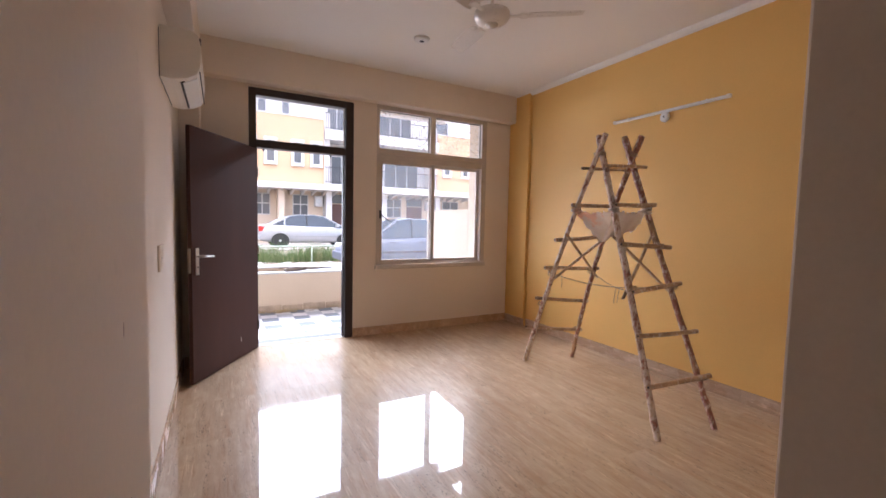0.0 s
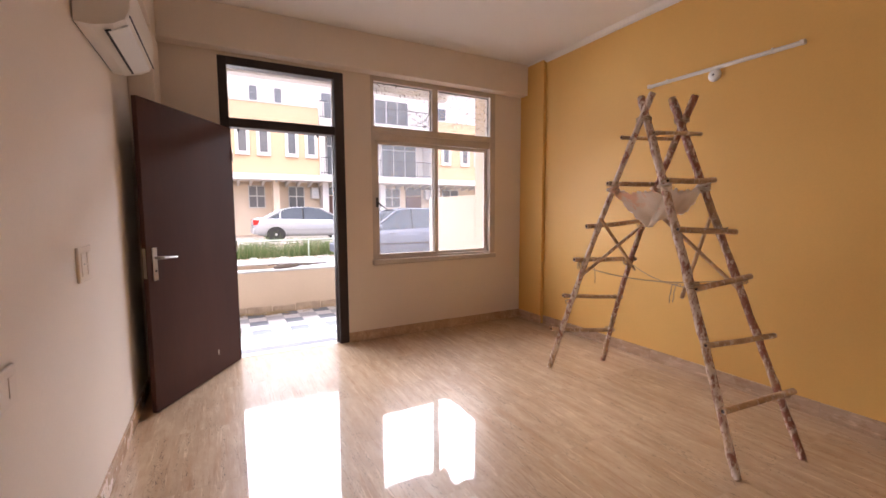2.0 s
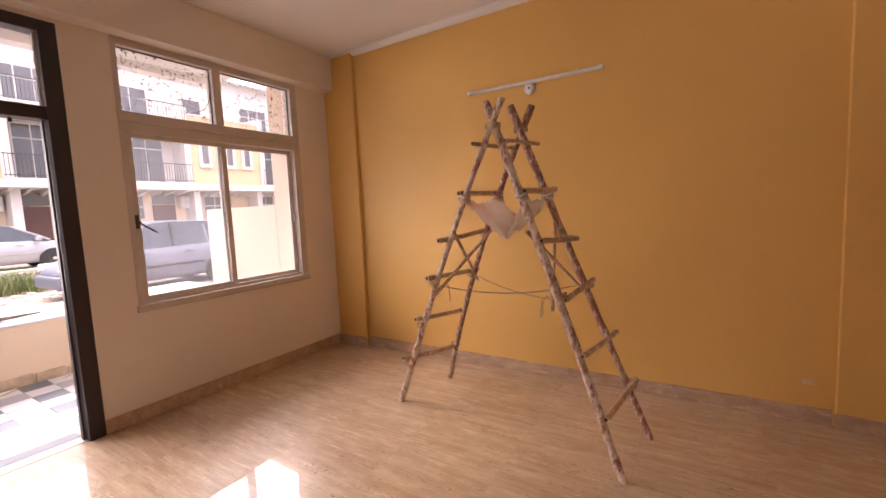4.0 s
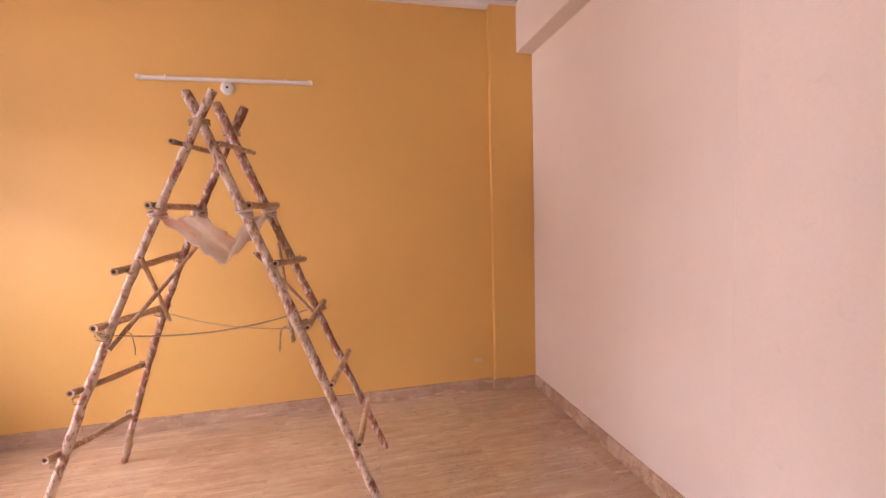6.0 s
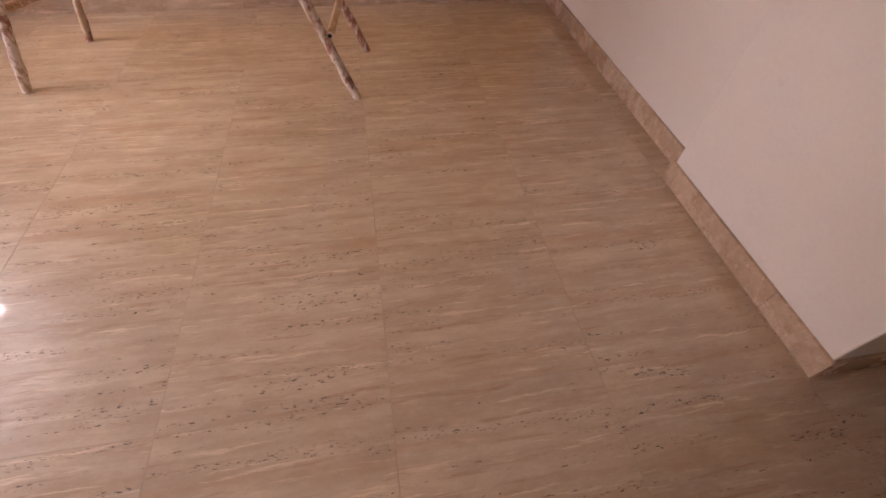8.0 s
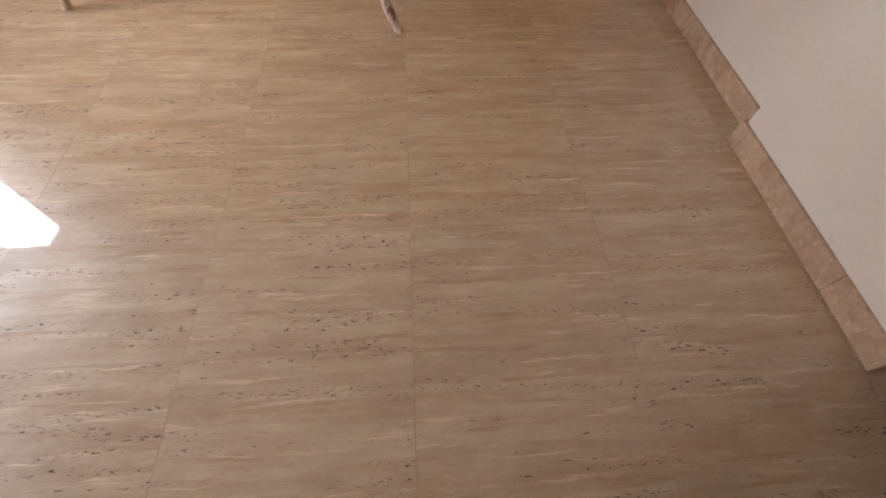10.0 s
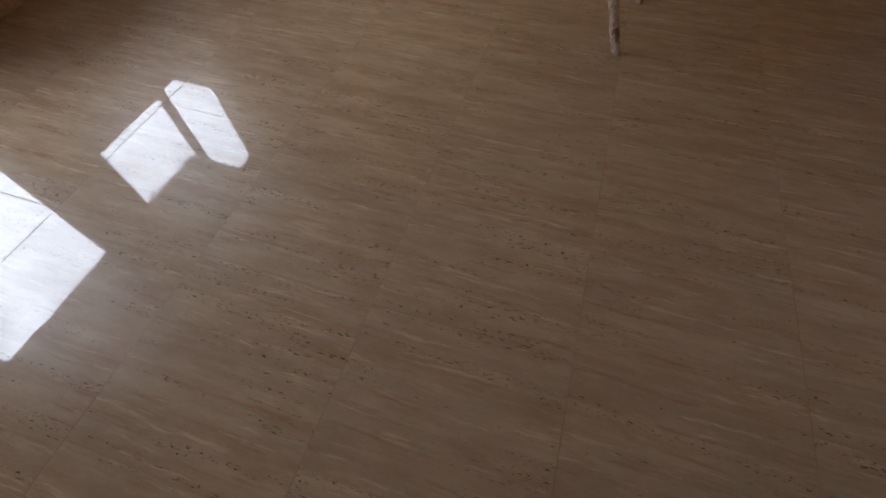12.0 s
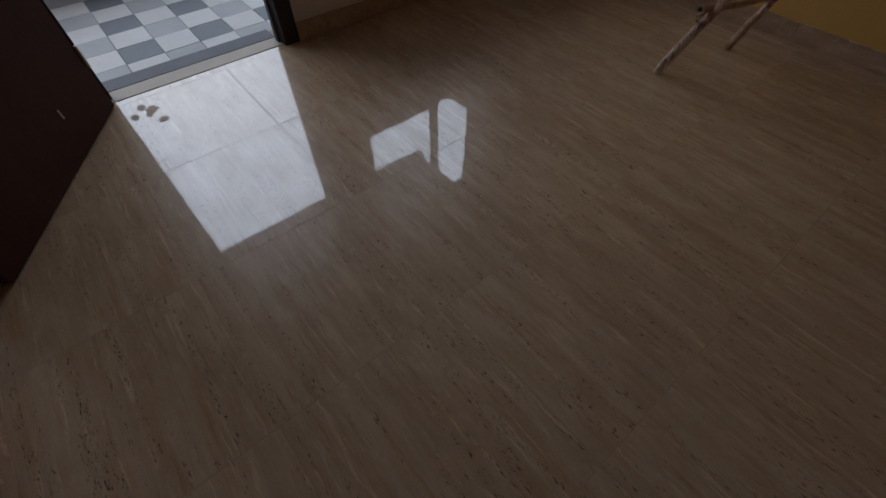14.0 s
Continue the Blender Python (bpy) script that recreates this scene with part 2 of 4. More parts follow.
cloth_stain = ramp(cloth_nt, noise_of(cloth_nt, cloth_vec, 5.5, 5, 0.62), [(0.53, (0, 0, 0)), (0.60, (0.85, 0.85, 0.85))])
cloth_nt.links.new(mix(cloth_nt, cloth_stain, cloth_col, (0.80, 0.38, 0.17)), cloth_b.inputs["Base Color"])
bump(cloth_nt, cloth_b, noise_of(cloth_nt, cloth_vec, 220.0, 4, 0.7), 0.6, 0.003)


def thin_cloth(m):
    """Lets part of the light through the weave."""
    nt = m.node_tree
    b = nt.nodes["Principled BSDF"]
    t = node(nt, "ShaderNodeBsdfTranslucent", {"Color": (0.92, 0.80, 0.68, 1)})
    mx = node(nt, "ShaderNodeMixShader", {0: 0.4, 1: b.outputs[0], 2: t.outputs[0]})
    nt.links.new(mx.outputs[0], nt.nodes["Material Output"].inputs[0])


thin_cloth(M_CLOTH)
M_STAIN = surface("dried brown spill", (0.36, 0.24, 0.15), 0.2, 20, 90, 0.6)
M_GLASS = glass("clear pane", 0.015)
M_GLASS_D = glass("dusty pane", 0.035)
M_GLASS_S = glass("paint-specked pane", 0.04, 0.068)
M_PORCH_W = surface("white porch tile", (0.68, 0.66, 0.63), 0.10, 4, 50, 0.5, relief=0.1, dirt=0.4, dirt_c=(0.45, 0.38, 0.30), per_object=13.0)
M_PORCH_L = surface("pale grey porch tile", (0.41, 0.41, 0.41), 0.10, 5, 50, 0.5, relief=0.1, dirt=0.4, dirt_c=(0.45, 0.38, 0.30), per_object=13.0)
M_PORCH_G = surface("blue-grey porch tile", (0.15, 0.165, 0.185), 0.16, 5, 60, 0.5, relief=0.1, dirt=0.4, dirt_c=(0.34, 0.32, 0.29), per_object=13.0)
M_SILLSTONE = surface("grey threshold granite", (0.17, 0.17, 0.185), 0.2, 5, 90, 0.7, relief=0.1, dirt=0.35, dirt_c=(0.42, 0.36, 0.30))
M_SILLPALE = surface("dusty pale stone", (0.52, 0.44, 0.35), 0.15, 7, 60, 0.55, relief=0.1, dirt=0.4, dirt_c=(0.36, 0.27, 0.20))
M_EXT = surface("cream outside render", (0.60, 0.49, 0.375), 0.07, 1.0, 60, 0.85, relief=0.3, dirt=0.25, dirt_c=(0.40, 0.31, 0.23))
M_EXTW = surface("white outside render", (0.56, 0.545, 0.53), 0.05, 1.0, 60, 0.85, relief=0.2)
M_ORANGE = surface("peach outside render", (0.56, 0.375, 0.235), 0.05, 0.6, 40, 0.85, relief=0.2)
M_CONC = surface("weathered concrete", (0.34, 0.30, 0.26), 0.2, 3, 60, 0.9, relief=0.5, dirt=0.5, dirt_c=(0.10, 0.08, 0.06))
M_FOOT = surface("broken sandy plaster", (0.44, 0.35, 0.265), 0.25, 9, 60, 0.9, relief=0.6, dirt=0.5, dirt_c=(0.24, 0.18, 0.13))
M_SOIL = surface("dry soil", (0.16, 0.11, 0.075), 0.3, 6, 60, 0.95, relief=0.9)
M_SAND = surface("sandy ground", (0.30, 0.235, 0.18), 0.2, 0.8, 20, 0.95, relief=0.6, dirt=0.4, dirt_c=(0.25, 0.19, 0.14))
M_STRAW = surface("dry straw", (0.42, 0.33, 0.20), 0.2, 30, 90, 0.9)
M_WOOD = surface("grey dead wood", (0.18, 0.14, 0.11), 0.3, 14, 90, 0.9, relief=0.7)
M_RAIL = surface("pale green painted pipe", (0.45, 0.55, 0.45), 0.1, 4, 40, 0.5)
M_BRAIL = surface("black iron", (0.03, 0.03, 0.035), 0.2, 4, 40, 0.5)
M_BGLASS = surface("far window glass", (0.11, 0.115, 0.125), 0.25, 0.6, 10, 0.12, relief=0.0)
M_BROWN = surface("brown painted door", (0.10, 0.045, 0.035), 0.1, 2, 40, 0.5)
M_SILVER = surface("silver car paint", (0.36, 0.365, 0.38), 0.03, 2, 300, 0.28, 0.4, relief=0.0)
M_GREYBLUE = surface("grey-blue car paint", (0.13, 0.142, 0.185), 0.04, 2, 300, 0.4, 0.1, relief=0.0)
M_TYRE = surface("tyre rubber", (0.02, 0.02, 0.02), 0.2, 8, 90, 0.85, relief=0.3)
M_RIM = surface("silver wheel cover", (0.5, 0.5, 0.5), 0.1, 8, 90, 0.4, 0.6, relief=0.05)
M_CARGLASS = surface("tinted car glass", (0.05, 0.062, 0.075), 0.2, 1, 20, 0.05, relief=0.0)
M_RED = surface("red tail lamp", (0.45, 0.02, 0.015), 0.1, 12, 90, 0.15, relief=0.0)
M_LAMP = surface("clear headlamp", (0.7, 0.72, 0.74), 0.1, 12, 90, 0.1, relief=0.0)
M_LITTER = surface("pale litter and stones", (0.55, 0.52, 0.48), 0.3, 9, 60, 0.9, per_object=3.0)


def grass_material():
    m, nt, b = start("grass blades", 0.6)
    g = node(nt, "ShaderNodeNewGeometry")
    col = ramp(nt, g.outputs["Random Per Island"], [(0.0, (0.05, 0.085, 0.022)), (0.45, (0.09, 0.15, 0.04)), (0.8, (0.15, 0.19, 0.065)), (1.0, (0.32, 0.28, 0.15))])
    nt.links.new(col, b.inputs["Base Color"])
    return m


M_GRASS = grass_material()


# ---- mesh helpers ----
def part(name, bm, material, parent=None, label="", smooth=False):
    me = bpy.data.meshes.new(name)
    bm.to_mesh(me)
    bm.free()
    me.materials.append(material)
    if smooth:
        for p in me.polygons:
            p.use_smooth = True
    ob = new(name, me)
    ob.parent = parent
    if label:
        tagged(ob, label)
    return ob


def thing(name, label, category, group="", at=(0, 0, 0), kind=""):
    return tagged(new_empty(name, at), label, category, group, kind)


def new_empty(name, at):
    ob = new(name)
    ob.location = at
    ob.empty_display_size = 0.1
    bpy.context.view_layer.update()
    return ob


def add_box(bm, x0, y0, z0, x1, y1, z1, bevel=0.0, segments=1, turn=None):
    made = bmesh.ops.create_cube(bm, size=1.0)["verts"]
    for v in made:
        v.co = Vector(((x0 + x1) / 2 + v.co.x * (x1 - x0), (y0 + y1) / 2 + v.co.y * (y1 - y0), (z0 + z1) / 2 + v.co.z * (z1 - z0)))
    if bevel:
        edges = list({e for v in made for e in v.link_edges})
        r = bmesh.ops.bevel(bm, geom=edges, offset=bevel, segments=segments, affect="EDGES", profile=0.5)
        made = list({v for f in r["faces"] for v in f.verts} | {v for v in made if v.is_valid})
    if turn:
        bmesh.ops.transform(bm, matrix=turn, verts=made)
    return made


def box(x0, y0, z0, x1, y1, z1, bevel=0.0, segments=1):
    bm = bmesh.new()
    add_box(bm, x0, y0, z0, x1, y1, z1, bevel, segments)
    return bm


def boxes(*list_of, bevel=0.0):
    bm = bmesh.new()
    for b in list_of:
        add_box(bm, *b, bevel=bevel)
    return bm


def add_tube(bm, points, radii, sides=10, caps=True):
    """A round bar along points, with a radius at each point."""
    rings = []
    pts = [Vector(p) for p in points]
    up = Vector((0.31, 0.87, 0.38))
    for i, p in enumerate(pts):
        d = (pts[min(i + 1, len(pts) - 1)] - pts[max(i - 1, 0)]).normalized()
        a = d.cross(up).normalized()
        b = d.cross(a)
        r = radii[i] if hasattr(radii, "__len__") else radii
        rings.append([bm.verts.new(p + (a * math.cos(k * math.tau / sides) + b * math.sin(k * math.tau / sides)) * r) for k in range(sides)])
    for r0, r1 in zip(rings, rings[1:]):
        for k in range(sides):
            bm.faces.new((r0[k], r0[(k + 1) % sides], r1[(k + 1) % sides], r1[k]))
    if caps:
        bm.faces.new(rings[0])
        bm.faces.new(list(reversed(rings[-1])))
    return bm


def tube(points, radii, sides=10, caps=True):
    return add_tube(bmesh.new(), points, radii, sides, caps)


def lathe(profile, sides=32, matrix=None):
    """A turned shape about z from (radius, height) pairs."""
    bm = bmesh.new()
    rings = [[bm.verts.new((max(r, 1e-4) * math.cos(k * math.tau / sides), max(r, 1e-4) * math.sin(k * math.tau / sides), z)) for k in range(sides)] for r, z in profile]
    for r0, r1 in zip(rings, rings[1:]):
        for k in range(sides):
            bm.faces.new((r0[k], r0[(k + 1) % sides], r1[(k + 1) % sides], r1[k]))
    bm.faces.new(list(reversed(rings[0])))
    bm.faces.new(rings[-1])
    bmesh.ops.recalc_face_normals(bm, faces=bm.faces)
    if matrix:
        bmesh.ops.transform(bm, matrix=matrix, verts=bm.verts)
    return bm


def extrude_profile(pts, axis, a, b):
    """A prism of the closed outline pts (two coordinates) along axis from a to b."""
    bm = bmesh.new()

    def put(p, w):
        return {"x": (w, p[0], p[1]), "y": (p[0], w, p[1]), "z": (p[0], p[1], w)}[axis]
    r0 = [bm.verts.new(put(p, a)) for p in pts]
    r1 = [bm.verts.new(put(p, b)) for p in pts]
    n = len(pts)
    for k in range(n):
        bm.faces.new((r0[k], r0[(k + 1) % n], r1[(k + 1) % n], r1[k]))
    bm.faces.new(r0)
    bm.faces.new(list(reversed(r1)))
    bmesh.ops.recalc_face_normals(bm, faces=bm.faces)
    return bm


def setting(name, bm, material, label="", category=""):
    ob = part(name, bm, material)
    return tagged(ob, label, category, kind="structure")


# ---- the room: walls, columns, beams, ceiling ----
WX, EX, SY, NY, TOP = -0.165, 3.766, -0.042, 4.50, 3.09
setting("floor", box(-0.4, -6.0, -0.20, 3.95, 4.72, -0.0003), M_GROUT, "beige travertine tile floor, polished, with thin dark joints", "floor")
setting("wall_west", boxes((-0.37, 0.584, -0.2, WX, 4.72, 3.3)), M_CREAM, "cream painted plaster wall", "wall")
setting("wall_east", boxes((EX, -6.15, -0.2, 3.95, 4.72, 3.3)), M_YELLOW, "warm yellow painted plaster wall", "wall")
DX0, DX1, DTOP = 0.416, 1.508, 2.708
WX0, WX1, WZ0, WZ1 = 1.788, 3.340, 0.80, 2.735
setting("wall_north", boxes(
    (WX, NY, -0.2, DX0, 4.72, 3.3), (DX1, NY, -0.2, WX0, 4.72, 3.3), (WX1, NY, -0.2, EX, 4.72, 3.3),
    (DX0, NY, DTOP, DX1, 4.72, 3.3), (WX0, NY, WZ1, WX1, 4.72, 3.3), (WX0, NY, -0.2, WX1, 4.72, WZ0)), M_CREAM,
    "cream painted plaster wall with a door and a window", "wall")
setting("wall_south", boxes((1.82, -0.25, -0.2, EX, SY, 3.3), (1.15, -0.35, -0.2, 1.82, 0.0, 3.3)), M_CREAM, "cream painted plaster wall", "wall")
setting("pier", box(0.925, -0.35, -0.2, 1.82, 0.047, 3.3, 0.006, 2), M_JAMB, "scuffed cream plaster pier beside the opening", "wall")
# unseen passage, run back to y=-6 so less light bounces onto the pier
setting("wall_passage", boxes((0.925, -6.0, -0.2, 1.06, -0.351, 3.3), (-0.37, -6.15, -0.2, EX, -6.0, 3.3)), M_CREAM, "unseen cream passage wall", "wall")
setting("ceiling", boxes((-0.37, -6.15, TOP, 3.95, 4.72, 3.3)), M_WHITE, "white painted ceiling", "ceiling")
setting("beam_north", boxes((WX, 4.37, 2.738, EX, NY, TOP), bevel=0.004), M_CREAM, "cream plastered ceiling beam above the window", "beam")
setting("beam_west", boxes((WX, 0.584, 2.72, 0.0, 4.37, TOP), bevel=0.004), M_CREAM, "cream plastered ceiling beam along the wall", "beam")
setting("beam_south", boxes((0.04, -0.35, 2.715, EX, 0.09, TOP), bevel=0.004), M_CREAM, "cream plastered ceiling beam", "beam")
setting("column_east", boxes((3.722, 4.09, -0.2, EX, NY, TOP), bevel=0.004), M_YELLOW, "yellow painted corner column", "column")
setting("column_south", boxes((3.722, SY, -0.2, EX, 0.315, TOP), bevel=0.003), M_YELLOW, "yellow painted corner column", "column")
setting("column_west", boxes((WX, 4.10, -0.2, -0.005, NY, 2.72), bevel=0.004), M_CREAM, "cream painted corner column", "column")
setting("cornice", extrude_profile([(EX, 3.045), (EX, TOP), (EX - 0.055, TOP), (EX - 0.05, 3.075), (EX - 0.03, 3.055)], "y", 0.09, 4.37), M_WHITE, "white plaster cornice strip", "cornice")


def near_column():
    """The scuffed column by the opening, its edge chipped between waist and knee."""
    bm = bmesh.new()
    zs = [-0.2, 0.3] + [0.55 + 0.03 * k for k in range(18)] + [1.15, 2.0, 3.3]
    rng = random.Random(4)
    rows = []
    for z in zs:
        c = 0.0
        if 0.6 < z < 1.02:
            c = 0.012 + 0.016 * rng.random()
        rows.append([bm.verts.new(p) for p in ((-0.37, -6.0, z), (0.038, -6.0, z), (0.038, 0.584 - max(c, 0.004), z), (0.038 - max(c * 0.9, 0.004), 0.584, z), (-0.37, 0.584, z))])
    for a, b in zip(rows, rows[1:]):
        for k in range(5):
            bm.faces.new((a[k], a[(k + 1) % 5], b[(k + 1) % 5], b[k]))
    bm.faces.new(list(reversed(rows[0])))
    bm.faces.new(rows[-1])
    bmesh.ops.recalc_face_normals(bm, faces=bm.faces)
    ob = setting("column_passage", bm, M_JAMB, "scuffed cream column with a chipped edge", "column")
    ob.data.materials.append(M_PLASTER)
    for p in ob.data.polygons:
        c = p.center
        if 0.6 < c.z < 1.04 and c.y > 0.56 and abs(p.normal.x) > 0.3 and abs(p.normal.y) > 0.3:
            p.material_index = 1
    return ob


near_column()


def scuffs():
    """Small scuffs and knocks in the paint of the column."""
    col = bpy.data.objects["column_passage"]
    for y, z, h, w in ((0.385, 1.225, 0.022, 0.004), (0.405, 0.975, 0.034, 0.005), (0.055, 1.13, 0.05, 0.012), (0.075, 0.90, 0.018, 0.009), (0.30, 1.62, 0.012, 0.006)):
        bm = lathe([(1.0, 0.0), (0.8, 0.6), (0.3, 1.0)], 9, Matrix.Translation((0.038, y, z)) @ Matrix.Diagonal((0.0006, w / 2, h / 2, 1)) @ Matrix.Rotation(math.pi / 2, 4, "Y"))
        part("scuff", bm, M_PLASTER, col, "brown knock in the paint")


scuffs()


# ---- door ----
def front_door():
    door = thing("door_1", "dark brown front door standing open inward, with a fanlight above", "door", at=(0.49, 4.5, 0), kind="structure")
    inv = Matrix.Translation((-0.49, -4.5, 0))

    def put(name, bm, mat, parent=door, label=""):
        bmesh.ops.transform(bm, matrix=inv, verts=bm.verts)
        return part(name, bm, mat, parent, label)
    y0, y1 = 4.488, 4.60
    put("jamb", box(DX0, y0, -0.01, 0.485, y1, DTOP, 0.004), M_DFRAME)
    put("jamb", box(1.416, y0, -0.01, DX1, y1, DTOP, 0.004), M_DFRAME)
    put("head", box(0.485, y0, 2.635, 1.416, y1, DTOP, 0.004), M_DFRAME)
    put("transom_bar", box(0.485, y0, 2.105, 1.416, y1, 2.185, 0.004), M_DFRAME)
    put("stop", boxes((0.485, 4.545, 0.0, 0.497, 4.585, 2.105), (1.398, 4.545, 0.0, 1.41, 4.585, 2.105)), M_DFRAME)
    pane = put("fanlight_pane", box(0.485, 4.552, 2.185, 1.41, 4.557, 2.635), M_GLASS)
    pane.visible_shadow = False
    # rough plaster beads round the frame and in the fanlight
    rng = random.Random(8)
    bm = bmesh.new()
    for (xa, za, xb, zb) in ((0.487, 2.19, 1.408, 2.19), (0.487, 2.19, 0.487, 2.63), (1.408, 2.19, 1.408, 2.63)):
        n = 26
        pts = [(xa + (xb - xa) * k / n + rng.uniform(-0.003, 0.003), 4.548, za + (zb - za) * k / n + rng.uniform(-0.004, 0.006)) for k in range(n + 1)]
        add_tube(bm, pts, [rng.uniform(0.003, 0.010) for _ in pts], 5)
    put("putty", bm, M_WFRAME, label="ragged pale putty")
    # the leaf hangs on the left jamb and is turned inward
    ang = math.atan2(3.585 - 4.475, -0.055 - 0.492)
    m = Matrix.Translation((0.461 - 0.49, 4.494 - 4.5, 0)) @ Matrix.Rotation(ang, 4, "Z")
    w = 1.045
    leaf_bm = box(0.0, 0.0, 0.008, w, 0.036, 2.09, 0.003)
    bmesh.ops.transform(leaf_bm, matrix=m, verts=leaf_bm.verts)
    leaf = part("leaf", leaf_bm, M_DOOR, door, "flush dark brown laminate leaf")

    def on_leaf(name, bm, mat, label=""):
        bmesh.ops.transform(bm, matrix=m, verts=bm.verts)
        return part(name, bm, mat, leaf, label)
    for side, y in ((1, 0.036), (-1, 0.0)):
        s = 1 if side > 0 else -1
        on_leaf("handle_plate", box(w - 0.085, min(y, y + s * 0.007), 0.90, w - 0.045, max(y, y + s * 0.007), 1.12, 0.002), M_STEEL, "brushed steel back plate")
        bm = tube([(w - 0.065, y, 1.052), (w - 0.065, y + s * 0.045, 1.052), (w - 0.075, y + s * 0.056, 1.052), (w - 0.12, y + s * 0.058, 1.050), (w - 0.205, y + s * 0.056, 1.044)], [0.010, 0.010, 0.010, 0.009, 0.008], 10)
        on_leaf("lever", bm, M_STEEL, "steel lever handle")
        on_leaf("keyhole", lathe([(0.008, 0), (0.008, 0.002)], 12, Matrix.Translation((w - 0.065, y + s * 0.007, 0.965)) @ Matrix.Rotation(math.pi / 2 * -s, 4, "X")), M_BLACK)
    on_leaf("lock_face", box(w, 0.008, 0.92, w + 0.002, 0.028, 1.12), M_STEEL)
    on_leaf("scratch", box(0.33, -0.002, 0.165, 0.338, 0.0375, 0.205), M_WFRAME, "small pale chip")
    for z in (0.25, 1.05, 1.85):
        on_leaf("hinge", tube([(-0.004, 0.04, z - 0.05), (-0.004, 0.04, z + 0.05)], 0.007, 8), M_STEEL)
    # two small rubber stops under the transom bar
    for x in (0.56, 1.26):
        put("stud", lathe([(0.010, 0), (0.010, 0.02), (0.006, 0.024)], 10, Matrix.Translation((x, 4.56, 2.08))), M_BLACK)
    return door


front_door()


# ---- window ----
def window():
    win = thing("window_1", "four-pane painted metal window with two sliding lower sashes", "window", at=(2.56, 4.5, 0.8), kind="structure")
    inv = Matrix.Translation((-2.56, -4.5, -0.8))

    def put(name, bm, mat, parent=win, label=""):
        bmesh.ops.transform(bm, matrix=inv, verts=bm.verts)
        return part(name, bm, mat, parent, label)
    y0, y1 = 4.497, 4.60
    put("frame_side", box(WX0, y0, WZ0 + 0.045, 1.825, y1, WZ1, 0.003), M_WFRAME)
    put("frame_side", box(3.265, y0, WZ0 + 0.045, WX1, y1, WZ1, 0.003), M_WFRAME)
    put("frame_head", box(1.825, y0, 2.685, 3.265, y1, WZ1, 0.003), M_WFRAME)
    put("transom", boxes((1.79, 4.488, 2.165, 3.30, y1, 2.232), (1.825, 4.505, 2.09, 3.265, y1, 2.165), bevel=0.004), M_WFRAME)
    put("mullion", box(2.495, y0, 2.232, 2.565, y1, 2.685, 0.004), M_WFRAME)
    put("sill", boxes((1.775, 4.475, 0.79, 3.345, 4.62, 0.845), bevel=0.006), M_WFRAME, label="painted window sill, worn at its edge")
    put("track", boxes((1.825, 4.515, 0.845, 3.265, 4.60, 0.868), bevel=0.002), M_WFRAME)
    for a, b in ((1.825, 2.495), (2.565, 3.265)):
        p = put("top_pane", box(a, 4.548, 2.232, b, 4.553, 2.685), M_GLASS_S, label="glass pane specked with old paint")
        p.visible_shadow = False
        put("seal", boxes((a, 4.540, 2.232, b, 4.546, 2.240), (a, 4.540, 2.677, b, 4.546, 2.685), (a, 4.540, 2.24, a + 0.008, 4.546, 2.677), (b - 0.008, 4.540, 2.24, b, 4.546, 2.677)), M_WDARK)

    def sash(a, b, y, left):
        f = put("sash", boxes((a, y, 0.868, a + 0.045, y + 0.028, 2.09), (b - 0.045, y, 0.868, b, y + 0.028, 2.09),
                              (a + 0.045, y, 0.868, b - 0.045, y + 0.028, 0.90), (a + 0.045, y, 2.055, b - 0.045, y + 0.028, 2.09), bevel=0.002), M_WFRAME)
        p = put("pane", box(a + 0.045, y + 0.012, 0.90, b - 0.045, y + 0.016, 2.055), M_GLASS_D if left else M_GLASS, f, "dusty glass pane")
        p.visible_shadow = False
        x = a + 0.02 if left else b - 0.02
        s = 1 if left else -1
        put("catch", boxes((x - 0.012, y - 0.012, 1.40, x + 0.012, y, 1.50), bevel=0.002), M_WDARK if left else M_STEEL, f)
        bm = tube([(x, y - 0.01, 1.45), (x, y - 0.035, 1.45), (x + s * 0.03 * (1 if left else 0.6), y - 0.04, 1.42), (x + s * (0.11 if left else 0.03), y - 0.045, 1.365 if left else 1.38)], [0.007, 0.007, 0.008, 0.006], 8)
        put("catch_lever", bm, M_WDARK if left else M_STEEL, f, "small lever catch")
    put("wire", tube([(2.488, 4.538, 2.60), (2.486, 4.536, 2.50), (2.470, 4.534, 2.42), (2.43, 4.534, 2.355), (2.37, 4.536, 2.315), (2.33, 4.538, 2.305)], 0.0035, 6), M_WDARK, label="loose dark wire across the pane")
    sash(1.826, 2.575, 4.523, True)
    sash(2.515, 3.264, 4.556, False)
    return win


window()


